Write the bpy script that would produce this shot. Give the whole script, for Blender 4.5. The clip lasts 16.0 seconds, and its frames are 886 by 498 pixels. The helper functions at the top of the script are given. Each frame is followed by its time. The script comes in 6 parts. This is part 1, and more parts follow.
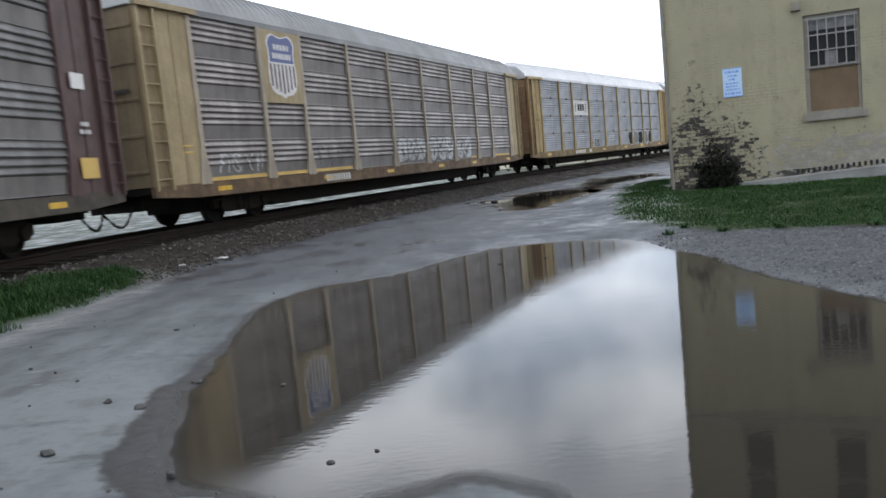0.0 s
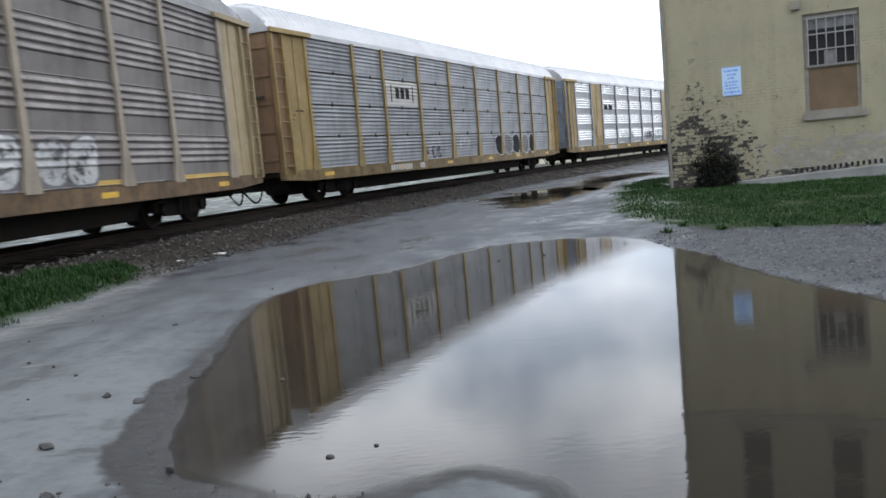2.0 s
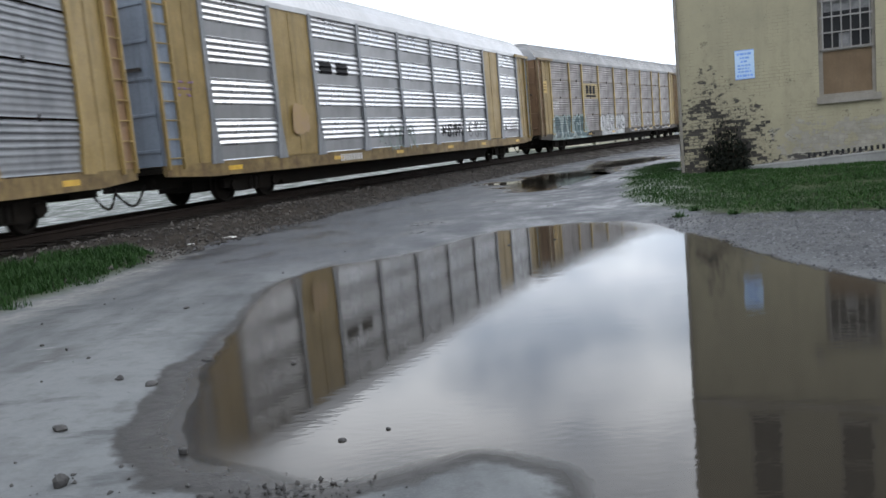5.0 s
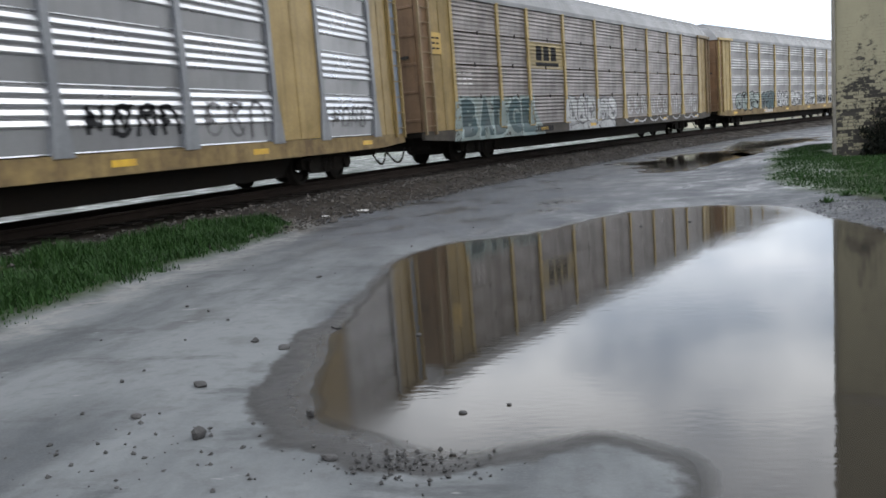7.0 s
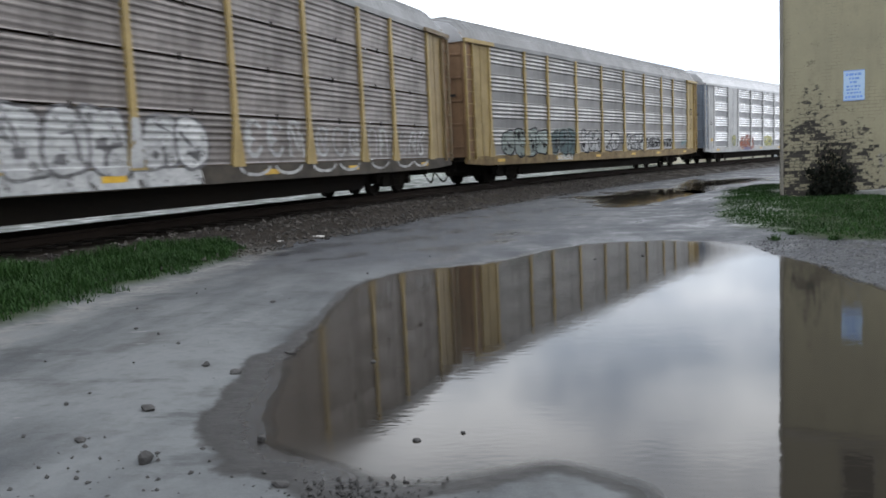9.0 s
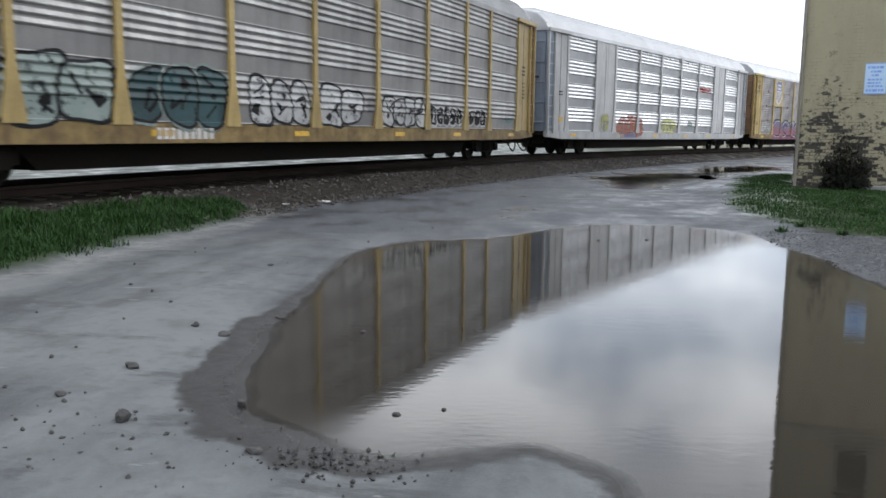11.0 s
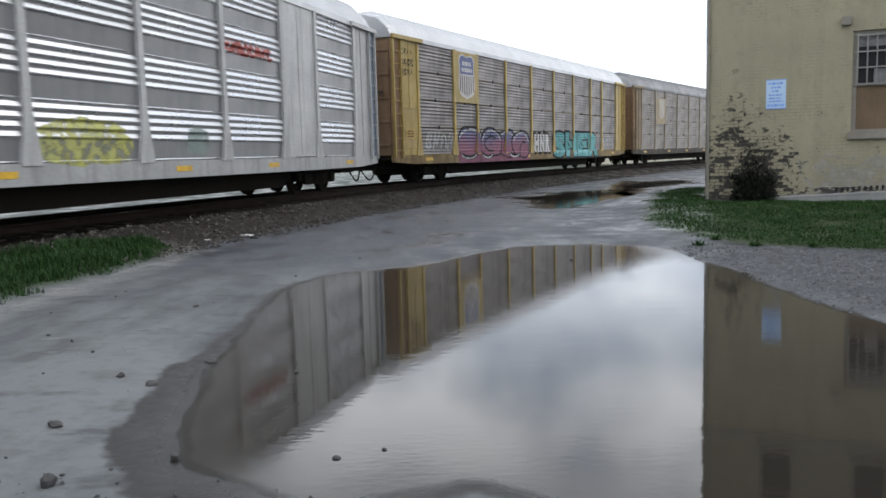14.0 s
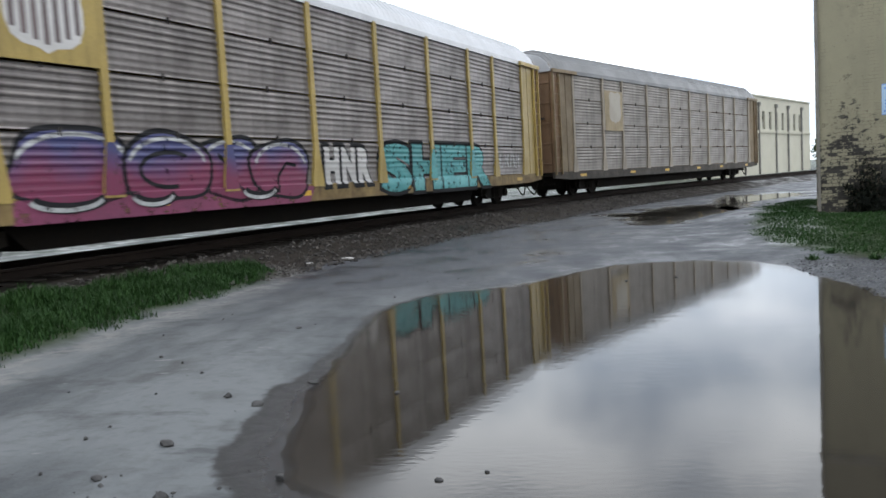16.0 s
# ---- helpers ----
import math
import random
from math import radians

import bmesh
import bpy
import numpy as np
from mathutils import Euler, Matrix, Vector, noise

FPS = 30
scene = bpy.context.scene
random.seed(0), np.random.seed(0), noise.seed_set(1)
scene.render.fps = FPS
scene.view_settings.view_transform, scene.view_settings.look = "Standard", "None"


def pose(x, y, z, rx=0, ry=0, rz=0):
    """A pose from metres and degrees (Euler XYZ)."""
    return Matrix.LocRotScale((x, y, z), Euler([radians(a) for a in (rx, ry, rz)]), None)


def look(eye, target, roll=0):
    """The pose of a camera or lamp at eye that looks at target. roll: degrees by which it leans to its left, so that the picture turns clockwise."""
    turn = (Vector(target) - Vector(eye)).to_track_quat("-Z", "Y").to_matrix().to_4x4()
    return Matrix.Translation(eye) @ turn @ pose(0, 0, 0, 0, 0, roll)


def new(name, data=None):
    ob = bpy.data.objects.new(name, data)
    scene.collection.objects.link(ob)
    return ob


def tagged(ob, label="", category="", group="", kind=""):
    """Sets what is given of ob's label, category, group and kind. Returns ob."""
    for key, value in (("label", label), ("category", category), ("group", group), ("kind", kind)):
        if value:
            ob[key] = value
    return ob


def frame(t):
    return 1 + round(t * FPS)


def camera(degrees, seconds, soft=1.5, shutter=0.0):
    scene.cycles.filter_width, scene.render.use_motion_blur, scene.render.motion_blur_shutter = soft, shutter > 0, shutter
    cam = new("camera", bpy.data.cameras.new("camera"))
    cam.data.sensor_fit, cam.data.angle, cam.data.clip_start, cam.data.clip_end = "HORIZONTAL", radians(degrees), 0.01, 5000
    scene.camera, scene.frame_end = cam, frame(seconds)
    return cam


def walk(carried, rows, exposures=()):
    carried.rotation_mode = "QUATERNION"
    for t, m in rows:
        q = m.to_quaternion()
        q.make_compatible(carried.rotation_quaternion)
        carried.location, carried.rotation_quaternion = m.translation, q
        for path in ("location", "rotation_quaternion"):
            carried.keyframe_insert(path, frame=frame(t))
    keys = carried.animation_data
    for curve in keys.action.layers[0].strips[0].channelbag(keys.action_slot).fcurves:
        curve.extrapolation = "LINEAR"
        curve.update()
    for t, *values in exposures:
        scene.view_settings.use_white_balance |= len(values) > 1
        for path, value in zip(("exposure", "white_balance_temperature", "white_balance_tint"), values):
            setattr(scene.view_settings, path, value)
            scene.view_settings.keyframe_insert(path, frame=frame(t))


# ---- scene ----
# The lens and the hand-held path: seconds, place, yaw, pitch, roll
cam = camera(57.2, 16.0, soft=1.6, shutter=0.3)
PATH = [
    (0.0, 0.002, 0.000, 1.472, -0.81, -6.05, 5.45),
    (0.5, -0.004, 0.014, 1.465, -0.55, -7.21, 5.41),
    (1.0, 0.007, 0.026, 1.474, -1.68, -7.70, 5.03),
    (1.5, -0.006, 0.010, 1.469, -1.22, -5.85, 4.39),
    (2.0, -0.014, 0.001, 1.459, -0.94, -6.22, 5.13),
    (2.5, -0.025, 0.004, 1.464, -0.17, -7.11, 5.34),
    (3.0, -0.029, 0.021, 1.455, -0.13, -7.84, 4.20),
    (3.5, -0.028, 0.028, 1.451, 0.13, -8.13, 4.22),
    (4.0, -0.018, 0.027, 1.449, -0.08, -8.12, 4.30),
    (4.5, -0.024, 0.027, 1.447, -0.34, -8.27, 4.17),
    (5.0, -0.032, 0.020, 1.456, -0.29, -7.27, 5.06),
    (5.2, -0.017, -0.009, 1.473, 0.29, -7.24, 4.95),
    (7.3, -0.025, 0.050, 1.433, 9.30, -8.09, 4.41),
    (7.5, -0.010, 0.049, 1.436, 5.95, -5.78, 2.33),
    (8.0, -0.021, 0.024, 1.433, 3.23, -5.16, 3.51),
    (8.5, -0.044, 0.027, 1.432, 6.62, -5.58, 3.42),
    (9.0, -0.041, 0.035, 1.423, 5.97, -6.15, 2.58),
    (9.2, -0.035, 0.026, 1.423, 4.75, -6.08, 2.33),
    (11.3, 0.075, 0.124, 1.435, 7.93, -8.38, -1.81),
    (11.5, 0.087, 0.132, 1.432, 8.21, -7.22, -2.67),
    (12.0, 0.087, 0.149, 1.449, 9.50, -7.51, -0.77),
    (12.5, 0.104, 0.160, 1.482, 5.71, -5.56, 2.12),
    (13.0, 0.108, 0.143, 1.476, 1.19, -7.15, 1.71),
    (13.5, 0.069, 0.139, 1.489, -0.07, -7.77, 0.51),
    (14.0, 0.018, 0.112, 1.507, 1.48, -6.60, 1.50),
    (14.5, -0.003, 0.125, 1.489, 3.42, -6.63, 1.69),
    (15.0, -0.011, 0.115, 1.501, 4.92, -6.02, 2.21),
    (15.5, 0.007, 0.138, 1.506, 5.99, -4.77, 2.82),
    (16.0, 0.002, 0.177, 1.484, 8.19, -4.84, 3.25),
]
walk(cam, [(t, pose(x, y, z, 90 + pitch, roll, yaw)) for t, x, y, z, yaw, pitch, roll in PATH],
     exposures=[(0.0, -0.24, 6430, 10), (0.5, -0.13, 6430, 10), (4.5, -0.13, 6470, 10), (7.5, -0.12, 6620, 10), (8.0, -0.24, 6620, 10), (9.0, -0.28, 6600, 10), (11.5, -0.14, 6580, 10), (12.5, -0.38, 6640, 10), (13.5, -0.28, 6600, 10), (14.5, -0.33, 6600, 10), (16.0, -0.27, 6510, 9)])

# ---------------------------------------------------------------- light
SUN_AZIMUTH, SUN_ELEVATION = radians(58), radians(40)   # from straight ahead, clockwise
world = bpy.data.worlds.new("sky")
scene.world = world
world.use_nodes = True
wn, wl = world.node_tree.nodes, world.node_tree.links
wn.clear()
w_out, w_bg = wn.new("ShaderNodeOutputWorld"), wn.new("ShaderNodeBackground")
sky = wn.new("ShaderNodeTexSky")
sky.sky_type, sky.sun_disc = "NISHITA", False
sky.sun_elevation, sky.sun_rotation = SUN_ELEVATION, SUN_AZIMUTH
w_co, w_map = wn.new("ShaderNodeTexCoord"), wn.new("ShaderNodeMapping")
w_map.inputs["Scale"].default_value = (1, 1, 1.7)
w_map.inputs["Location"].default_value = (0.35, 0.2, 0.1)
w_noise, w_ramp = wn.new("ShaderNodeTexNoise"), wn.new("ShaderNodeValToRGB")
w_noise.inputs["Scale"].default_value = 3.6
w_noise.inputs["Detail"].default_value = 6
w_noise.inputs["Roughness"].default_value = 0.5
w_ramp.color_ramp.elements[0].position, w_ramp.color_ramp.elements[1].position = 0.38, 0.62
w_ramp.color_ramp.elements[0].color = (11.8, 13.9, 17.2, 1)
w_ramp.color_ramp.elements[1].color = (34, 35.2, 37, 1)
w_mix = wn.new("ShaderNodeMix")
w_mix.data_type = "RGBA"
w_mix.inputs["Factor"].default_value = 0.86
wl.new(w_co.outputs["Generated"], w_map.inputs["Vector"])
wl.new(w_map.outputs["Vector"], w_noise.inputs["Vector"])
wl.new(w_noise.outputs["Fac"], w_ramp.inputs["Fac"])
wl.new(sky.outputs["Color"], w_mix.inputs["A"])
wl.new(w_ramp.outputs["Color"], w_mix.inputs["B"])
w_sep, w_fall, w_mul = wn.new("ShaderNodeSeparateXYZ"), wn.new("ShaderNodeMapRange"), wn.new("ShaderNodeVectorMath")
w_fall.inputs["From Min"].default_value, w_fall.inputs["From Max"].default_value = 0.05, 0.75
w_fall.inputs["To Min"].default_value, w_fall.inputs["To Max"].default_value = 1.0, 0.85     # the cloud is a little thicker overhead
w_mul.operation = "MULTIPLY"
wl.new(w_co.outputs["Generated"], w_sep.inputs["Vector"])
wl.new(w_sep.outputs["Z"], w_fall.inputs["Value"])
wl.new(w_mix.outputs["Result"], w_mul.inputs[0])
wl.new(w_fall.outputs["Result"], w_mul.inputs[1])
wl.new(w_mul.outputs["Vector"], w_bg.inputs["Color"])
w_bg.inputs["Strength"].default_value = 0.106
wl.new(w_bg.outputs["Background"], w_out.inputs["Surface"])

sun = new("sun", bpy.data.lights.new("sun", "SUN"))
sun.data.energy, sun.data.angle, sun.data.color = 0.35, radians(18), (1.0, 0.96, 0.9)
toward = Vector((math.sin(SUN_AZIMUTH) * math.cos(SUN_ELEVATION), math.cos(SUN_AZIMUTH) * math.cos(SUN_ELEVATION), math.sin(SUN_ELEVATION)))
sun.matrix_world = look(toward * 60, (0, 0, 0))


# ---------------------------------------------------------------- materials
def nodes_of(name):
    m = bpy.data.materials.new(name)
    m.use_nodes = True
    nt = m.node_tree
    return m, nt.nodes, nt.links, nt.nodes["Principled BSDF"]


def noise_node(n, l, vector, scale, detail=4.0, rough=0.55):
    t = n.new("ShaderNodeTexNoise")
    t.inputs["Scale"].default_value, t.inputs["Detail"].default_value, t.inputs["Roughness"].default_value = scale, detail, rough
    l.new(vector, t.inputs["Vector"])
    return t.outputs["Fac"]


def ramp_node(n, l, fac, a, b, low=0.0, high=1.0):
    r = n.new("ShaderNodeMapRange")
    r.inputs["From Min"].default_value, r.inputs["From Max"].default_value = a, b
    r.inputs["To Min"].default_value, r.inputs["To Max"].default_value = low, high
    l.new(fac, r.inputs["Value"])
    return r.outputs["Result"]


def mix_node(n, l, fac, a, b):
    x = n.new("ShaderNodeMix")
    x.data_type = "RGBA"
    for key, v in (("Factor", fac), ("A", a), ("B", b)):
        s = x.inputs[key] if key == "Factor" else [i for i in x.inputs if i.name == key and i.type == "RGBA"][0]
        if isinstance(v, (tuple, list)):
            s.default_value = (*v[:3], 1)
        elif isinstance(v, (int, float)):
            s.default_value = v
        else:
            l.new(v, s)
    return [o for o in x.outputs if o.type == "RGBA"][0]


def math_node(n, l, op, a, b=0.0):
    x = n.new("ShaderNodeMath")
    x.operation = op
    for i, v in enumerate((a, b)):
        if isinstance(v, (int, float)):
            x.inputs[i].default_value = v
        else:
            l.new(v, x.inputs[i])
    return x.outputs[0]


def coords(n, l, scale=(1, 1, 1), kind="Object"):
    c, m = n.new("ShaderNodeTexCoord"), n.new("ShaderNodeMapping")
    m.inputs["Scale"].default_value = scale
    l.new(c.outputs[kind], m.inputs["Vector"])
    return m.outputs["Vector"]


def bump_node(n, l, height, distance, strength=0.6, normal=None):
    b = n.new("ShaderNodeBump")
    b.inputs["Strength"].default_value, b.inputs["Distance"].default_value = strength, distance
    l.new(height, b.inputs["Height"])
    if normal is not None:
        l.new(normal, b.inputs["Normal"])
    return b.outputs["Normal"]


def surface(name, colour, dirt=None, rough=0.6, metal=0.0, grain=18.0, blotch=1.2, wear=0.5, bump=0.004, streak=None, vary=0.12):
    """A weathered surface: base colour, blotches and streaks of dirt, fine grain, slight relief."""
    m, n, l, b = nodes_of(name)
    dirt = dirt or tuple(c * 0.45 for c in colour)
    co = coords(n, l)
    fine, broad = noise_node(n, l, co, grain, 5), noise_node(n, l, co, blotch, 5, 0.62)
    mask = ramp_node(n, l, broad, 0.40, 0.72, 0, wear)
    c = mix_node(n, l, mask, colour, dirt)
    if streak:
        s = noise_node(n, l, coords(n, l, (7, 7, 0.45)), 1.0, 4, 0.6)
        c = mix_node(n, l, ramp_node(n, l, s, 0.5, 0.78, 0, 0.75), c, streak)
    c = mix_node(n, l, ramp_node(n, l, fine, 0.35, 0.7, 0, 0.35), c, dirt)
    info = n.new("ShaderNodeObjectInfo")
    hsv = n.new("ShaderNodeHueSaturation")
    l.new(ramp_node(n, l, info.outputs["Random"], 0, 1, 1 - vary, 1 + vary), hsv.inputs["Value"])
    l.new(c, hsv.inputs["Color"])
    l.new(hsv.outputs["Color"], b.inputs["Base Color"])
    b.inputs["Metallic"].default_value = metal
    l.new(ramp_node(n, l, broad, 0.3, 0.75, max(rough - 0.1, 0.04), min(rough + 0.14, 1)), b.inputs["Roughness"])
    l.new(bump_node(n, l, fine, bump), b.inputs["Normal"])
    return m


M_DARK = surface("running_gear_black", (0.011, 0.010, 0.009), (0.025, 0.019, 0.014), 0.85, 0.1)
M_LATCH = surface("grimy_latch_steel", (0.06, 0.052, 0.046), (0.03, 0.026, 0.022), 0.7, 0.3)
M_RUST = surface("rusty_rail_side", (0.02, 0.014, 0.011), (0.011, 0.009, 0.008), 0.85, 0.1)
M_TIE = surface("creosoted_timber", (0.022, 0.018, 0.015), (0.012, 0.01, 0.009), 0.9, 0, 25)
M_WHITE = surface("white_marking", (0.58, 0.56, 0.54), (0.36, 0.34, 0.31), 0.6)
M_BLACK = surface("black_marking", (0.012, 0.012, 0.014), (0.03, 0.03, 0.03), 0.7)
M_BLUE = surface("blue_marking", (0.09, 0.115, 0.27), (0.10, 0.10, 0.16), 0.55)
M_RED = surface("red_marking", (0.45, 0.09, 0.07), (0.2, 0.06, 0.05), 0.6)
M_YELLOW = surface("yellow_board", (0.52, 0.34, 0.08), (0.3, 0.2, 0.08), 0.6)
M_REFLECTOR = surface("yellow_reflector", (0.62, 0.38, 0.03), (0.36, 0.2, 0.03), 0.45, 0, 9, 5, 0.8)
M_GLASS_DARK = surface("dark_window_glass", (0.012, 0.013, 0.015), (0.02, 0.02, 0.02), 0.28, 0, 6, 1, 0.2, 0.0005)


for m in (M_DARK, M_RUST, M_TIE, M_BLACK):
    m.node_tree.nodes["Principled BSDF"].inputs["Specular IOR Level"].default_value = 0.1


def attr(n, name):
    a = n.new("ShaderNodeAttribute")
    a.attribute_name = name
    return a.outputs["Fac"]


def ground_material():
    m, n, l, b = nodes_of("yard_ground")
    co = coords(n, l)
    broad, mid, fine, tiny = (noise_node(n, l, co, s, 6, 0.6) for s in (0.22, 1.3, 9.0, 70.0))
    long = noise_node(n, l, coords(n, l, (0.9, 0.32, 1)), 1.0, 5, 0.6)
    pave = mix_node(n, l, ramp_node(n, l, long, 0.38, 0.58), (0.092, 0.098, 0.103), (0.205, 0.214, 0.216))
    pave = mix_node(n, l, ramp_node(n, l, mid, 0.56, 0.72, 0, 0.6), pave, (0.07, 0.068, 0.064))
    pave = mix_node(n, l, ramp_node(n, l, fine, 0.5, 0.75, 0, 0.4), pave, (0.07, 0.068, 0.063))
    pave = mix_node(n, l, ramp_node(n, l, tiny, 0.5, 0.8, 0, 0.35), pave, (0.25, 0.255, 0.252))
    # Dark streaks for scuffs, with the dents' shade put into the same colour.
    scuff_shade = ramp_node(n, l, noise_node(n, l, coords(n, l, (0.8, 2.0, 1)), 1.1, 6, 0.7), 0.55, 0.65, 0, 0.72)
    pave = mix_node(n, l, scuff_shade, pave, (0.078, 0.081, 0.083))
    fleck = ramp_node(n, l, noise_node(n, l, coords(n, l, (0.7, 1.8, 1)), 3.4, 5, 0.62), 0.68, 0.72, 0, 0.6)
    pave = mix_node(n, l, fleck, pave, (0.36, 0.355, 0.345))
    patch = math_node(n, l, "ADD", math_node(n, l, "MULTIPLY", noise_node(n, l, coords(n, l, (1.3, 0.7, 1)), 0.8, 6, 0.65), 0.7), math_node(n, l, "MULTIPLY", mid, 0.3))
    damp = mix_node(n, l, ramp_node(n, l, patch, 0.44, 0.54), (0.02, 0.022, 0.027), (0.08, 0.084, 0.094))
    c = mix_node(n, l, math_node(n, l, "MULTIPLY", attr(n, "damp"), ramp_node(n, l, broad, 0.25, 0.6, 0.6, 1)), pave, damp)
    ballast = mix_node(n, l, ramp_node(n, l, fine, 0.35, 0.7), (0.02, 0.017, 0.014), (0.085, 0.072, 0.06))
    ballast = mix_node(n, l, ramp_node(n, l, mid, 0.45, 0.7, 0, 0.6), ballast, (0.02, 0.018, 0.017))
    rag = math_node(n, l, "ADD", math_node(n, l, "MULTIPLY", fine, 0.5), math_node(n, l, "MULTIPLY", mid, 0.6))
    c = mix_node(n, l, ramp_node(n, l, math_node(n, l, "ADD", attr(n, "ballast"), rag), 0.85, 1.15), c, ballast)
    gravel = mix_node(n, l, ramp_node(n, l, fine, 0.35, 0.7), (0.055, 0.057, 0.061), (0.105, 0.107, 0.112))
    c = mix_node(n, l, attr(n, "gravel"), c, gravel)
    crust = math_node(n, l, "MULTIPLY", attr(n, "crust"), ramp_node(n, l, fine, 0.42, 0.58, 0.1, 0.9))
    c = mix_node(n, l, crust, c, (0.3, 0.292, 0.275))
    soil = mix_node(n, l, fine, (0.02, 0.045, 0.012), (0.05, 0.06, 0.025))
    c = mix_node(n, l, attr(n, "grass"), c, soil)
    pale = mix_node(n, l, ramp_node(n, l, noise_node(n, l, co, 0.5, 5), 0.4, 0.6), (0.048, 0.062, 0.042), (0.1, 0.106, 0.096))
    c = mix_node(n, l, attr(n, "concrete"), c, pale)
    wetc = mix_node(n, l, ramp_node(n, l, mid, 0.3, 0.7), mix_node(n, l, fine, (0.02, 0.0185, 0.017), (0.038, 0.035, 0.032)), mix_node(n, l, fine, (0.034, 0.032, 0.030), (0.058, 0.055, 0.052)))
    # Shade under the train, put into the bed's colour as a near-black strip.
    c = mix_node(n, l, attr(n, "train_shade"), c, mix_node(n, l, fine, (0.006, 0.005, 0.004), (0.017, 0.014, 0.011)))
    shore = math_node(n, l, "ADD", attr(n, "wet"), math_node(n, l, "MULTIPLY", math_node(n, l, "SUBTRACT", fine, 0.5), 0.16))
    shore = math_node(n, l, "ADD", shore, math_node(n, l, "MULTIPLY", math_node(n, l, "SUBTRACT", mid, 0.5), 0.22))
    wet = ramp_node(n, l, shore, -0.02, 0.035)
    c = mix_node(n, l, wet, c, wetc)
    worn = n.new("ShaderNodeHueSaturation")
    worn.inputs["Value"].default_value = 0.72
    l.new(c, worn.inputs["Color"])
    l.new(worn.outputs["Color"], b.inputs["Base Color"])
    dry = ramp_node(n, l, mid, 0.3, 0.7, 0.75, 0.95)
    r = math_node(n, l, "SUBTRACT", dry, math_node(n, l, "MULTIPLY", attr(n, "damp"), ramp_node(n, l, patch, 0.42, 0.58, 0.5, 0.12)))
    r = math_node(n, l, "SUBTRACT", r, math_node(n, l, "MULTIPLY", wet, 0.26))
    r = math_node(n, l, "SUBTRACT", r, ramp_node(n, l, shore, 0.06, 0.3, 0, 0.42))
    l.new(r, b.inputs["Roughness"])
    low_gloss = math_node(n, l, "MAXIMUM", math_node(n, l, "MAXIMUM", attr(n, "train_shade"), attr(n, "ballast")), attr(n, "concrete"))
    l.new(ramp_node(n, l, low_gloss, 0, 1, 0.3, 0.06), b.inputs["Specular IOR Level"])
    nb = bump_node(n, l, mid, 0.03, 0.5)
    nb = bump_node(n, l, fine, 0.012, 0.6, nb)
    l.new(bump_node(n, l, tiny, 0.004, 0.6, nb), b.inputs["Normal"])
    return m


def water_material():
    """Still water, clear-edged where deep; over the shallows mud shows through and stirs the surface."""
    m, n, l, b = nodes_of("muddy_still_water")
    co = coords(n, l)
    cloud = noise_node(n, l, co, 3.0, 5, 0.6)
    deep = math_node(n, l, "ADD", attr(n, "deep"), math_node(n, l, "MULTIPLY", math_node(n, l, "SUBTRACT", cloud, 0.5), 0.3))
    mud = mix_node(n, l, cloud, (0.02, 0.0165, 0.0125), (0.036, 0.030, 0.023))
    l.new(mix_node(n, l, ramp_node(n, l, deep, 0.05, 0.75), mud, (0.021, 0.018, 0.014)), b.inputs["Base Color"])
    l.new(ramp_node(n, l, deep, 0.0, 0.5, 0.15, 0.035), b.inputs["Roughness"])
    edge = math_node(n, l, "ADD", attr(n, "deep"), math_node(n, l, "MULTIPLY", math_node(n, l, "SUBTRACT", cloud, 0.5), 0.1))
    l.new(ramp_node(n, l, edge, -0.05, 0.07, 0.0, 1.0), b.inputs["Alpha"])
    b.inputs["IOR"].default_value = 1.333
    a = noise_node(n, l, coords(n, l, (1.0, 2.4, 1)), 2.2, 3, 0.5)
    c = noise_node(n, l, coords(n, l, (1.0, 2.0, 1)), 11.0, 2, 0.5)
    calm = ramp_node(n, l, noise_node(n, l, co, 0.45, 2), 0.4, 0.65, 0.25, 1)
    nb = bump_node(n, l, a, 0.004, 0.11)
    l.new(bump_node(n, l, math_node(n, l, "MULTIPLY", c, calm), 0.002, 0.38, nb), b.inputs["Normal"])
    return m


M_GROUND, M_WATER = ground_material(), water_material()
M_ROCK = surface("dark_loose_stone", (0.05, 0.047, 0.045), (0.025, 0.024, 0.023), 0.8, 0, 40, 8, 0.6, 0.004, vary=0.3)


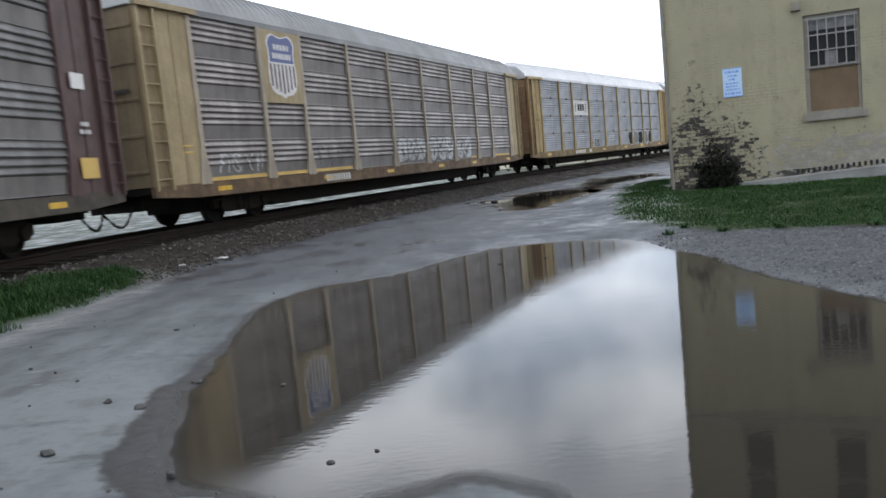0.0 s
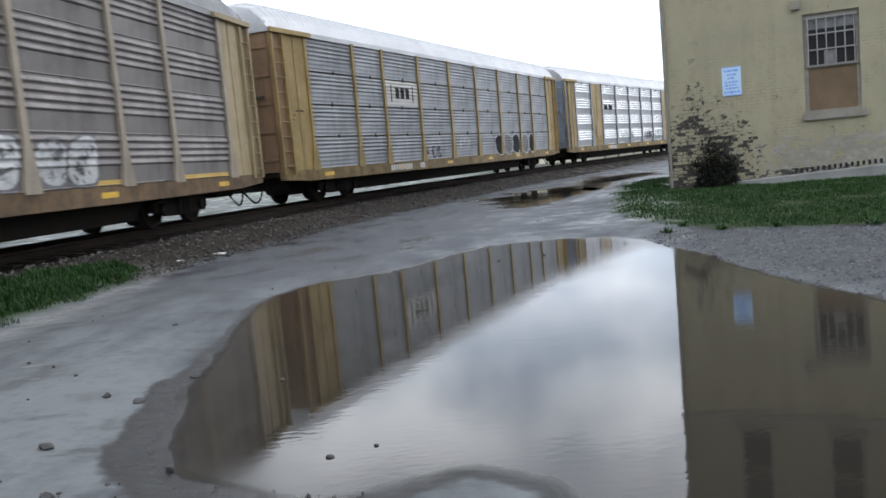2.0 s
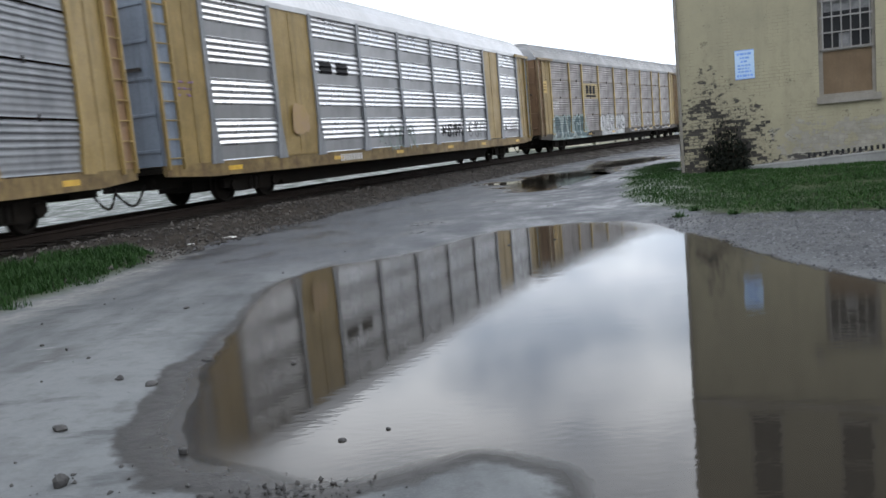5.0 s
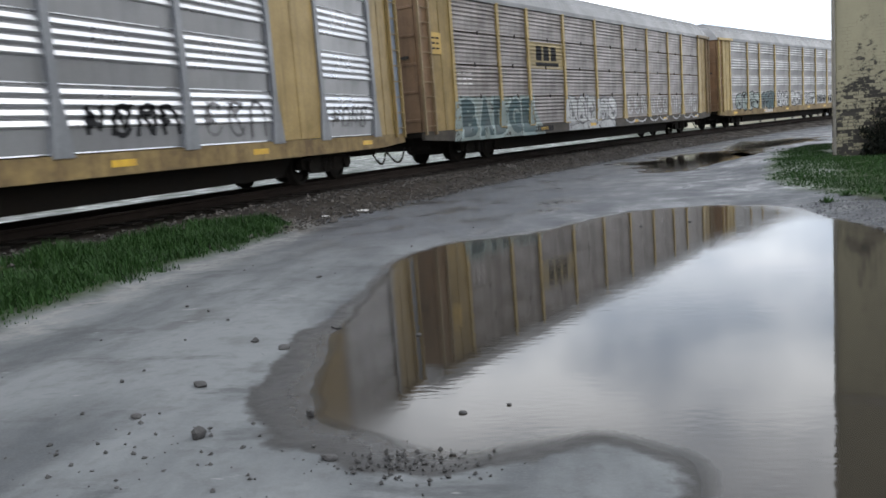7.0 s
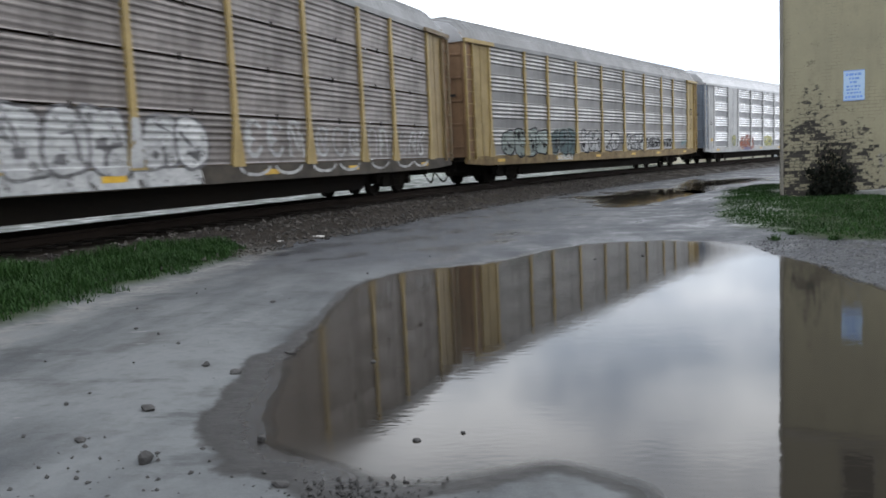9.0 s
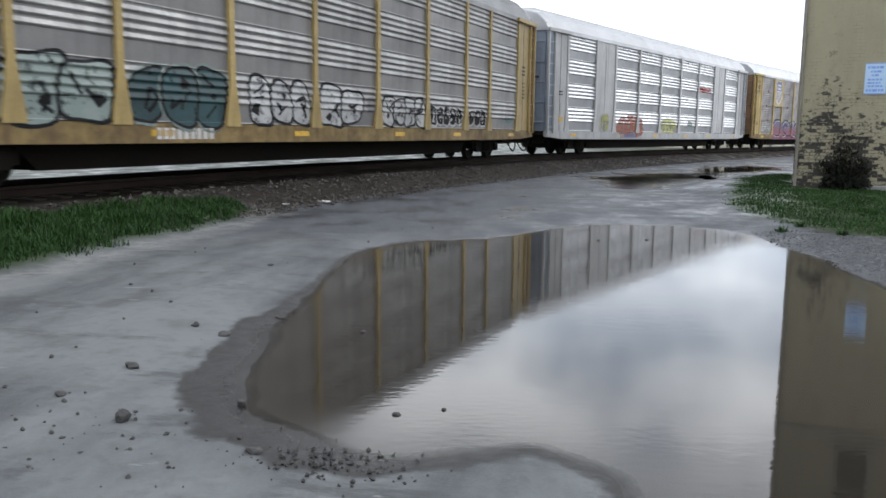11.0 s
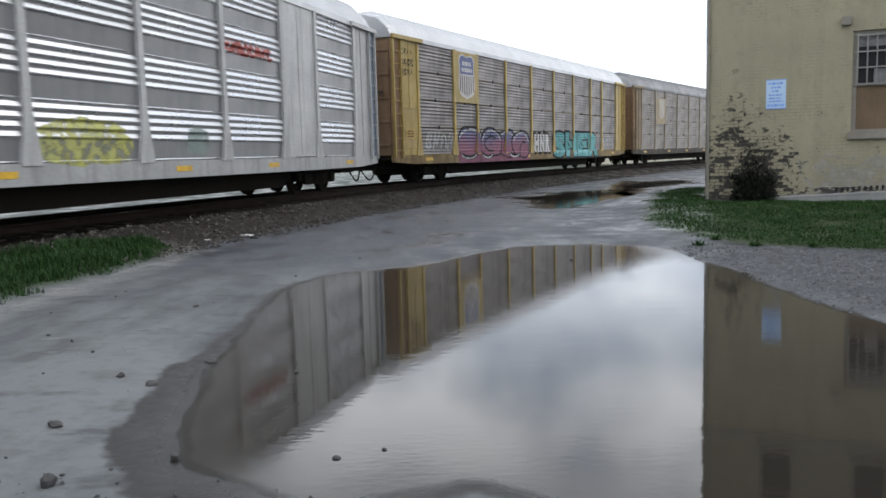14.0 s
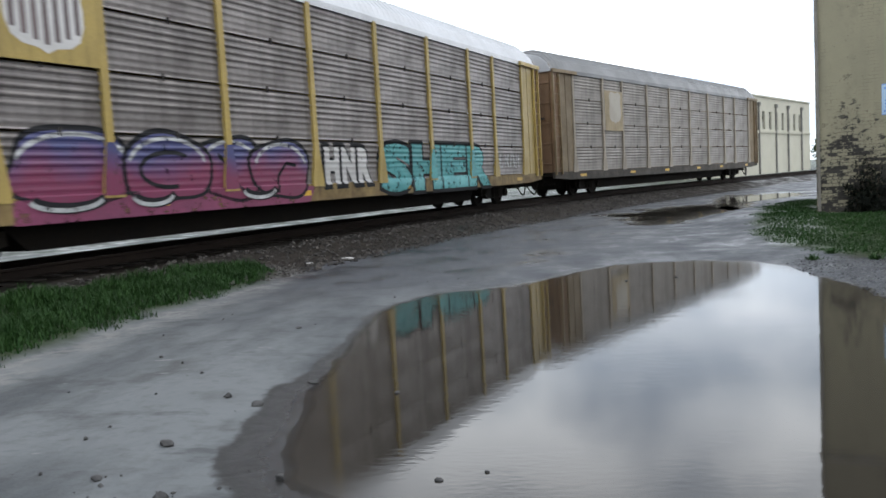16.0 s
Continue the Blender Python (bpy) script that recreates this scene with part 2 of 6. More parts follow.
# ---------------------------------------------------------------- mesh tools
class Shape:
    """Collects vertices and faces."""
    def __init__(self):
        self.v, self.f = [], []

    def add(self, verts, faces):
        k = len(self.v)
        self.v += [tuple(p) for p in verts]
        self.f += [tuple(i + k for i in q) for q in faces]
        return self

    def box(self, x0, x1, y0, y1, z0, z1):
        v = [(x, y, z) for z in (z0, z1) for y in (y0, y1) for x in (x0, x1)]
        return self.add(v, [(0, 2, 3, 1), (4, 5, 7, 6), (0, 1, 5, 4), (2, 6, 7, 3), (0, 4, 6, 2), (1, 3, 7, 5)])

    def prism(self, outline, y0, y1):
        """An outline of (x, z), wound counter-clockwise, pushed from y0 to y1."""
        k = len(outline)
        v = [(x, y0, z) for x, z in outline] + [(x, y1, z) for x, z in outline]
        return self.add(v, [tuple(range(k)), tuple(range(2 * k - 1, k - 1, -1))] + [((i + 1) % k, i, i + k, (i + 1) % k + k) for i in range(k)])

    def tube(self, path, radius, sides=8, caps=True):
        path = [Vector(p) for p in path]
        rings = []
        for i, p in enumerate(path):
            d = (path[min(i + 1, len(path) - 1)] - path[max(i - 1, 0)]).normalized()
            a = d.orthogonal().normalized()
            c = d.cross(a)
            rings.append([p + radius * (math.cos(t) * a + math.sin(t) * c) for t in (2 * math.pi * j / sides for j in range(sides))])
        faces = [(i * sides + j, i * sides + (j + 1) % sides, (i + 1) * sides + (j + 1) % sides, (i + 1) * sides + j) for i in range(len(rings) - 1) for j in range(sides)]
        if caps:
            faces += [tuple(range(sides - 1, -1, -1)), tuple((len(rings) - 1) * sides + j for j in range(sides))]
        return self.add([p for r in rings for p in r], faces)

    def mesh(self, name, material=None):
        me = bpy.data.meshes.new(name)
        me.from_pydata(self.v, [], self.f)
        if material:
            me.materials.append(material)
        me.update()
        return me


def part(name, shape, material, parent=None, label="", at=None, smooth=False):
    me = shape if isinstance(shape, bpy.types.Mesh) else shape.mesh(name, material)
    ob = new(name, me)
    if smooth:
        me.polygons.foreach_set("use_smooth", [True] * len(me.polygons))
    if parent is not None:
        ob.parent = parent
    if at is not None:
        ob.matrix_basis = at
    return tagged(ob, label)


# ---------------------------------------------------------------- the line of the track
TRACK = (-8.746, 12.670, 13.831, 0.010512, -0.00017423)   # x, y, heading (degrees from ahead), curvature and its change
RAIL_TOP = 0.523


def line(s):
    """Centre of the track and heading (radians, clockwise from +y) at the arc length s."""
    x0, y0, h0, k, k2 = TRACK
    n = 40
    u = (np.arange(n) + 0.5) / n * s
    c = np.clip(u, -40, 55)
    h = radians(h0) + k * c + k2 * c * c / 2
    e = min(max(s, -40), 55)
    return x0 + float(np.sin(h).mean()) * s, y0 + float(np.cos(h).mean()) * s, radians(h0) + k * e + k2 * e * e / 2


SAMPLES = [(s, *line(s)) for s in np.arange(-90, 260.1, 1.0)]
SX, SY, SH = (np.array([r[i] for r in SAMPLES]) for i in (1, 2, 3))


def beside(x, y):
    """Distance to the right of the track's centre line (the camera's side is positive)."""
    x, y = np.asarray(x, float), np.asarray(y, float)
    i = np.empty(x.shape, int)
    for a in range(0, x.size, 20000):
        xs, ys = x.ravel()[a:a + 20000, None], y.ravel()[a:a + 20000, None]
        i.ravel()[a:a + 20000] = ((xs - SX) ** 2 + (ys - SY) ** 2).argmin(1)
    return (x - SX[i]) * np.cos(SH[i]) - (y - SY[i]) * np.sin(SH[i])


# ---------------------------------------------------------------- ground
def smooth_outline(points, steps=6):
    p = np.array(points, float)
    k, out = len(p), []
    for i in range(k):
        a, b, c, d = p[i - 1], p[i], p[(i + 1) % k], p[(i + 2) % k]
        for t in np.arange(steps) / steps:
            out.append(0.5 * (2 * b + (c - a) * t + (2 * a - 5 * b + 4 * c - d) * t ** 2 + (3 * b - a - 3 * c + d) * t ** 3))
    return np.array(out)


def inside_by(x, y, outline):
    """Signed distance to an outline, positive inside."""
    x, y = x.ravel(), y.ravel()
    best, inside = np.full(x.shape, 1e9), np.zeros(x.shape, bool)
    for a, b in zip(outline, np.roll(outline, -1, 0)):
        d = b - a
        t = np.clip(((x - a[0]) * d[0] + (y - a[1]) * d[1]) / (d @ d + 1e-12), 0, 1)
        best = np.minimum(best, (x - a[0] - t * d[0]) ** 2 + (y - a[1] - t * d[1]) ** 2)
        cross = ((a[1] > y) != (b[1] > y)) & (x < (b[0] - a[0]) * (y - a[1]) / (b[1] - a[1] + 1e-12) + a[0])
        inside ^= cross
    return np.where(inside, 1, -1) * np.sqrt(best)


def wobble(x, y, size, seed=0.0):
    out = np.empty(x.size)
    for i, (a, b) in enumerate(zip(x.ravel(), y.ravel())):
        out[i] = noise.noise((a / size + seed, b / size - seed, seed * 1.7))
    return out.reshape(x.shape)


PUDDLE = smooth_outline([(-1.0, 3.70), (-1.35, 3.95), (-1.62, 4.5), (-1.72, 5.2), (-1.9, 6.0), (-1.95, 6.8), (-2.05, 7.8), (-2.14, 9.4), (-1.75, 10.5),
                         (-1.0, 10.95), (-0.45, 11.3), (-0.1, 12.0), (0.8, 13.15), (1.9, 13.4), (2.7, 12.95), (3.12, 12), (3.24, 11), (3.3, 9.8), (3.36, 8.2),
                         (3.48, 7.2), (3.65, 6.3), (4.1, 5), (4.3, 3), (3.5, 1.6), (1.4, 1.2), (0.6, 1.9), (0.38, 2.9), (0.4, 3.4), (0.1, 3.70), (-0.22, 3.64), (-0.55, 3.48), (-0.75, 3.52)])
PUDDLE_FAR = smooth_outline([(0.9, 27.8), (2.3, 28.6), (3.9, 31), (5.5, 31.6), (5.7, 27.5), (4.6, 24.9), (3.1, 22.7), (2.2, 21.9), (2.25, 24.1), (1.6, 27)])
PUDDLE_LANE = smooth_outline([(5.5, 30.5), (5.3, 26.7), (6.1, 26.8), (6.6, 31), (10.6, 37.5), (10.0, 40), (7.6, 38), (6.3, 34)])
VERGE = smooth_outline([(-5.2, 4), (-5.1, 6.8), (-4.95, 9.5), (-4.7, 11.6), (-4.75, 13.1), (-5.4, 13.9), (-6.2, 12.8), (-7.0, 10), (-7.8, 7), (-8.4, 3), (-7, 2)])
LAWN = smooth_outline([(3.95, 18.2), (3.6, 15.8), (3.8, 13.6), (4.35, 12.5), (5.0, 11.8), (7, 10.8), (12, 8.8), (20, 5), (24, 9), (14, 16.5), (9.6, 18.5), (6.3, 20), (7.2, 24), (10, 33), (6.4, 26), (5.0, 22)])
GRAVEL = smooth_outline([(3.2, 12.6), (4.5, 12.1), (5.2, 11.3), (7, 10.4), (12, 8.2), (14, 3), (8, 1), (4.4, 3), (3.7, 6.5), (3.4, 8), (3.35, 10)])
CORNER, ALONG = Vector((5.83, 19.64)), Vector((0.9119, -0.4105))    # the brick building's corner and the run of its front
BACK = Vector((-ALONG.y, ALONG.x))
BASE = 0.25


def shore_ripple(y, w1, w2):
    """How far the waterline strays from the smooth outline."""
    reach = 0.06 + 0.02 * np.clip(y - 8, 0, 12) / 4 + 0.04 * np.clip(y - 17, 0, 5)
    return w1 * reach + w2 * (0.05 + 0.1 * np.clip(y - 17, 0, 5))


def relief(x, y, fine=True):
    """Height of the ground and its zones."""
    x, y = np.asarray(x, float), np.asarray(y, float)
    shape = x.shape
    x, y = x.ravel(), y.ravel()
    near = (np.abs(x) < 16) & (y > -4) & (y < 46)
    w1, w2, w3 = np.zeros(x.size), np.zeros(x.size), np.zeros(x.size)
    w1[near], w2[near], w3[near] = wobble(x[near], y[near], 0.33, 3.1), wobble(x[near], y[near], 1.6, 7.7), wobble(x[near], y[near], 0.11, 5.2)
    ripple = shore_ripple(y, w1, w2)
    pools = []
    for o in (PUDDLE, PUDDLE_FAR, PUDDLE_LANE):
        d = np.full(x.size, -30.0)
        d[near] = inside_by(x[near], y[near], o) + ripple[near]
        pools.append(d)
    pool = np.max(pools, 0)
    h = np.where(pool > 0, -np.minimum(pool * 0.12, 0.07), np.minimum(-pool * 0.06, 0.05) + 0.012 * np.clip(w2, -0.3, 1) * np.clip(-pool, 0, 1))
    lat = beside(x, y)
    bed = np.clip((3.5 + 0.35 * w2 - np.abs(lat)) / 1.9, 0, 1)
    bed = bed * bed * (3 - 2 * bed)
    h = h + (RAIL_TOP - 0.2 - h) * bed
    edge = np.clip((4.2 + 0.7 * w2 + 0.3 * w1 - np.abs(lat)) / 0.8, 0, 1)
    verge, lawn, gravel = (np.where(near, inside_by(x, y, o), -9) for o in (VERGE, LAWN, GRAVEL))
    verge_m, lawn_m = (np.clip((d + 0.25 * w1 + 0.12 * w3 + 0.1) / 0.25, 0, 1) for d in (verge, lawn))
    gravel_m = np.clip((gravel + 0.3 * w1 + 0.1) / 0.5, 0, 1)
    h = np.where(pool < -0.1, h + 0.06 * verge_m, h)
    out = (CORNER.x - x) * BACK.x + (CORNER.y - y) * BACK.y     # in front of the wall
    rise = np.clip(1 - out / 7.0, 0, 1) * np.clip((x - 3.2) / 1.6, 0, 1) * (y < 26)
    h = np.where(pool < -0.05, h + np.minimum(rise * 0.26, BASE - 0.04) * np.clip(-pool / 1.0, 0, 1), h)
    wet = np.clip(pool + 0.05 + 0.30 * np.clip((1.0 - x) / 1.8, 0, 1) * np.clip((8.0 - y) / 3, 0.15, 1) * (1 - 0.62 * np.clip((x + 0.9) / 0.5, 0, 1) * (y < 3.95)) + 0.04 * w1 + 0.5 * np.clip((y - 17) / 4, 0, 1) * (0.7 + w2), -0.6, 0.6)
    damp = np.clip((y - 7.5 + 1.5 * w2 + 0.3 * w1 + 0.25 * (x + 2)) / 5, 0, 1)
    # Strip below the wagons, darkened to hold the train's shade.
    train_shade = np.clip((1.95 + 0.25 * w2 + 0.15 * w1 - np.abs(lat)) / 0.5, 0, 1)
    concrete = np.clip((-lat - 6.0) / 2.5, 0, 1) * np.clip((lat + 24) / 1.0, 0, 1)
    crust = np.clip(1 - np.abs(verge + 0.28 + 0.35 * w1) / 0.38, 0, 1) * (x > -5.6) * np.clip((lat - 2.6) / 0.5, 0, 1)
    far_grass = np.maximum(np.clip((-lat - 24) / 1.0, 0, 1), 0.8 * np.clip((-lat - 3.6) / 0.6, 0, 1) * np.clip((lat + 8.5) / 2.5, 0, 1))
    masks = {"wet": wet, "damp": damp, "ballast": edge, "gravel": gravel_m, "grass": np.maximum(np.maximum(verge_m, lawn_m), far_grass), "concrete": concrete, "train_shade": train_shade, "crust": crust}
    return h.reshape(shape), {k: v.reshape(shape) for k, v in masks.items()}


def spread(lo, hi, step, far, grow=1.16):
    a = list(np.arange(lo, hi, step))
    d, left, right = step, a[0], a[-1]
    while right < far:
        d *= grow
        left, right = left - d, right + d
        a = [left] + a + [right]
    return np.array(a)


def ground():
    gx, gy = spread(-9, 7.5, 0.075, 2500), spread(1.5, 15, 0.075, 2600, 1.022)
    x, y = np.meshgrid(gx, gy)
    h, masks = relief(x, y)
    me = bpy.data.meshes.new("ground")
    k, r = x.shape[1], x.shape[0]
    q = (np.arange(r - 1)[:, None] * k + np.arange(k - 1)).ravel()
    me.from_pydata(np.stack([x, y, h], -1).reshape(-1, 3).tolist(), [], np.stack([q, q + 1, q + k + 1, q + k], 1).tolist())
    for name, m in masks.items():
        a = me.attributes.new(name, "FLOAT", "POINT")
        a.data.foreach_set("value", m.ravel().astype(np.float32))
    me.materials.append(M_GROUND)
    me.polygons.foreach_set("use_smooth", [True] * len(me.polygons))
    return tagged(new("ground", me), "pale broken asphalt yard, damp in places, with earth and ballast", "ground", kind="structure")


def puddle(outline, grow, label):
    (x0, y0), (x1, y1) = outline.min(0) - grow, outline.max(0) + grow
    step = 0.07 if y1 < 15 else 0.16
    gx, gy = np.linspace(x0, x1, int((x1 - x0) / step)), np.linspace(y0, y1, int((y1 - y0) / step))
    x, y = np.meshgrid(gx, gy)
    deep = inside_by(x, y, outline).reshape(x.shape) + shore_ripple(y, wobble(x, y, 0.33, 3.1), wobble(x, y, 1.6, 7.7))
    k = x.shape[1]
    q = (np.arange(x.shape[0] - 1)[:, None] * k + np.arange(k - 1)).ravel()
    s = Shape()
    s.v, s.f = np.stack([x, y, 0 * x], -1).reshape(-1, 3).tolist(), np.stack([q, q + 1, q + k + 1, q + k], 1).tolist()
    ob = part("water", s, M_WATER)
    a = ob.data.attributes.new("deep", "FLOAT", "POINT")
    a.data.foreach_set("value", deep.ravel().astype(np.float32))
    return tagged(ob, label, "puddle", kind="structure")


ground()
puddle(PUDDLE, 0.1, "large still puddle of muddy rainwater mirroring sky and train")
puddle(PUDDLE_FAR, 0.35, "shallow dark puddle on the asphalt lane")
puddle(PUDDLE_LANE, 0.05, "long thin puddle beside the grass")


# ---------------------------------------------------------------- track
def sweep(profile, s0, s1, offset, material, name, parent):
    ss = np.arange(s0, s1 + 0.1, 1.5)
    rows = []
    for s in ss:
        x, y, h = line(float(s))
        for u, z in profile:
            rows.append((x + math.cos(h) * (offset + u), y - math.sin(h) * (offset + u), z))
    k = len(profile)
    f = [(i * k + j, i * k + (j + 1) % k, (i + 1) * k + (j + 1) % k, (i + 1) * k + j) for i in range(len(ss) - 1) for j in range(k)]
    return part(name, Shape().add(rows, f), material, parent)


def track():
    t = tagged(new("railway_track"), "single railway track with rusty rails on dark ballast", "railway track", kind="structure")
    z = RAIL_TOP
    rail = [(-0.036, z), (-0.036, z - 0.04), (-0.009, z - 0.055), (-0.009, z - 0.15), (-0.07, z - 0.165), (-0.07, z - 0.175),
            (0.07, z - 0.175), (0.07, z - 0.165), (0.009, z - 0.15), (0.009, z - 0.055), (0.036, z - 0.04), (0.036, z)]
    for off in (-0.75, 0.75):
        sweep(rail, -80, 240, off, M_RUST, "rail", t)
    tie = Shape().box(-0.115, 0.115, -1.3, 1.3, -0.17, 0).mesh("tie", M_TIE)
    for i in range(170):
        x, y, h = line(-16 + i * 0.53)
        part("tie", tie, None, t, at=pose(x, y, z - 0.176, 0, 0, 90 - math.degrees(h)))
    return t


track()


# ---------------------------------------------------------------- the covered car carriers
POSTS = (-11.85, -9.1, -7.1, -4.3, -1.43, 1.43, 4.3, 7.1, 9.1, 11.85)
HALF, SIDE, SILL_0, SILL_1, EAVE = 13.6, 1.5, 0.67, 1.02, 4.98
ROW = (EAVE - SILL_1 - 0.02) / 4


def rib_profile(kind):
    """Height and depth along one sheet: four ribs over a plain band, or seven shallow ribs all the way up."""
    if kind == "banded":
        pr = [(0.0, -0.004), (0.02, 0.012), (0.36, 0.012)]
        for r in range(4):
            z = 0.36 + 0.15 * r
            pr += [(z + 0.022, -0.018), (z + 0.044, -0.026), (z + 0.082, -0.006), (z + 0.118, 0.012), (z + 0.15, 0.012)]
        return pr + [(ROW - 0.02, 0.012), (ROW - 0.006, -0.002)]
    pr = [(0.0, -0.01), (0.03, 0.006)]
    for r in range(7):
        z, deep = 0.04 + 0.127 * r, (0.3, 0.25, 0.45, 0.9, 1.0, 1.15, 0.85)[r]
        pr += [(z + 0.02, 0.006), (z + 0.05, 0.006 - 0.02 * deep), (z + 0.072, 0.006 - 0.022 * deep), (z + 0.11, 0.006)]
    return pr + [(ROW - 0.052, 0.004), (ROW - 0.04, -0.008)]


def corrugated(width, kind):
    """One sheet of ribbed steel; its foot at z = 0, facing -y. The plain band takes the second material."""
    pr = rib_profile(kind)
    k = len(pr)
    v = [(x, y, zz) for x in (0.0, width) for zz, y in pr]
    f = [(i, k + i, k + i + 1, i + 1) for i in range(k - 1)]
    back = [(x, 0.03, zz) for x in (0.0, width) for zz in (0.0, pr[-1][0])]
    return Shape().add(v, f).add(back, [(0, 1, 3, 2)])


def flat_sheet(width, height):
    s = Shape().box(0, width, -0.012, 0.03, 0, height)
    s.box(width * 0.47, width * 0.5, -0.022, -0.012, 0, height)
    return s


def lettering(text, size, depth=0.0, bold=0.02, shear=0.0, space=1.0):
    c = bpy.data.curves.new("lettering", "FONT")
    c.body, c.size, c.extrude, c.offset, c.shear, c.space_character = text, size, depth, bold, shear, space
    c.align_x = "CENTER"
    c.resolution_u = 3
    ob = bpy.data.objects.new("lettering", c)
    me = bpy.data.meshes.new_from_object(ob)
    bpy.data.objects.remove(ob)
    return me


def post_shape():
    """A narrow upright with a wide gusset at its foot."""
    w = 0.075
    out = [(-0.21, SILL_1 - 0.04), (0.21, SILL_1 - 0.04), (0.19, SILL_1 + 0.14), (w, SILL_1 + 0.85), (w, EAVE + 0.02), (-w, EAVE + 0.02), (-w, SILL_1 + 0.85), (-0.19, SILL_1 + 0.14)]
    s = Shape().prism(out, -SIDE - 0.055, -SIDE + 0.03)
    return s


POST = post_shape().mesh("post")
LATCH = Shape().box(-0.012, 0.012, -0.034, 0.0, -0.075, 0.05).box(-0.03, 0.03, -0.028, 0.0, -0.016, 0.01).mesh("latch", M_LATCH)
SHEETS = {}


def sheet(width, material, flat=False, kind="gapped", band=None):
    key = (round(width, 2), material.name, flat, kind)
    if key not in SHEETS:
        me = (flat_sheet(width, ROW * 4) if flat else corrugated(width, kind)).mesh("panel", material)
        # Darker reflection on the flats is put into colour through the second material.
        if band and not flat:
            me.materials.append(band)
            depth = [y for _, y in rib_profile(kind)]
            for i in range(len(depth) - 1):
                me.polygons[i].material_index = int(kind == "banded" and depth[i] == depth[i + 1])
        SHEETS[key] = me
    return SHEETS[key]


ROOF_LINE = [(-1.53, EAVE), (-1.53, EAVE + 0.13), (-1.36, EAVE + 0.46), (-1.0, EAVE + 0.82), (-0.4, EAVE + 1.0), (0.4, EAVE + 1.0), (1.0, EAVE + 0.82), (1.36, EAVE + 0.46), (1.53, EAVE + 0.13), (1.53, EAVE)]


def roof_shape():
    prof = ROOF_LINE
    xs, lift = [], []
    x = -HALF + 0.05
    while x < HALF - 0.05:
        for dx, up in ((0, 0), (0.03, 0.045), (0.09, 0.045), (0.12, 0)):
            xs.append(x + dx)
            lift.append(up)
        x += 0.28
    rows = []
    for x, up in zip(xs, lift):
        tip = max(0.0, (abs(x) - HALF + 0.7) / 0.7)
        for y, z in prof:
            k = 1.0 if abs(y) > 1.5 else 1 + up / 1.2
            rows.append((x, y * (1 - 0.03 * tip), EAVE + (z - EAVE) * k * (1 - 0.22 * tip * tip)))
    k = len(prof)
    f = [(i * k + j, (i + 1) * k + j, (i + 1) * k + j + 1, i * k + j + 1) for i in range(len(xs) - 1) for j in range(k - 1)]
    f += [tuple(range(k)), tuple(range(len(rows) - 1, len(rows) - k - 1, -1))]
    return Shape().add(rows, f)


ROOF = roof_shape().mesh("roof")


def wheelset_shape():
    s = Shape()
    s.tube([(0, -1.0, 0), (0, 1.0, 0)], 0.08, 8)
    for side in (-1, 1):
        y = side * 0.75
        ring = [(0.42, y - side * 0.06), (0.45, y - side * 0.06), (0.42, y - side * 0.03), (0.41, y + side * 0.07), (0.34, y + side * 0.07), (0.33, y + side * 0.01), (0.14, y + side * 0.02), (0.14, y - side * 0.02), (0.33, y - side * 0.03)]
        n, k = 24, len(ring)
        v = [(r * math.cos(2 * math.pi * i / n), yy, r * math.sin(2 * math.pi * i / n)) for i in range(n) for r, yy in ring]
        s.add(v, [(i * k + j, i * k + (j + 1) % k, ((i + 1) % n) * k + (j + 1) % k, ((i + 1) % n) * k + j) for i in range(n) for j in range(k)])
    return s


def frame_shape(side):
    y0, y1 = sorted((side * 0.92, side * 1.06))
    s = Shape().prism([(-1.2, 0.36), (-0.95, 0.34), (-0.6, 0.24), (0.6, 0.24), (0.95, 0.34), (1.2, 0.36), (1.2, 0.58), (0.9, 0.62), (0.5, 0.74), (-0.5, 0.74), (-0.9, 0.62), (-1.2, 0.58)], y0, y1)
    for x in (-0.88, 0.88):
        s.tube([(x, side * 0.9, 0.42), (x, side * 1.14, 0.42)], 0.14, 10)
    for x in (-0.2, 0.0, 0.2):
        s.tube([(x, side * 1.08, 0.28), (x, side * 1.08, 0.6)], 0.075, 8)
    return s


WHEELS, FRAMES = wheelset_shape().mesh("wheelset", M_DARK), {k: frame_shape(k).mesh("side_frame", M_DARK) for k in (-1, 1)}
BOLSTER = Shape().box(-0.25, 0.25, -1.0, 1.0, 0.4, 0.7).mesh("bolster", M_DARK)
SPINNING = []


def ladder_shape(x0, x1):
    s = Shape()
    for x in (x0, x1):
        s.box(x - 0.03, x + 0.03, -SIDE - 0.10, -SIDE - 0.02, SILL_1 - 0.1, EAVE - 0.05)
    for i in range(9):
        z = SILL_1 + 0.15 + i * 0.42
        s.tube([(x0, -SIDE - 0.07, z), (x1, -SIDE - 0.07, z)], 0.016, 6)
    return s


def hose_shape(x0, x1):
    pts = [(x0 + (x1 - x0) * t, -0.55 - 0.1 * math.sin(3 * t), 0.62 - 0.42 * math.sin(math.pi * t) ** 1.2) for t in np.linspace(0, 1, 12)]
    return Shape().tube(pts, 0.03, 6)


PROFILES = {kind: np.array(rib_profile(kind) + [(ROW - 0.001, -0.004)]) for kind in ("banded", "gapped")}
RIBS = {}


def side_depth(z, kind):
    if z < SILL_1 + 0.021:
        return -SIDE - 0.032
    pr = PROFILES[kind]
    return -SIDE + 0.005 + float(np.interp((z - SILL_1 - 0.02) % ROW, pr[:, 0], pr[:, 1]))


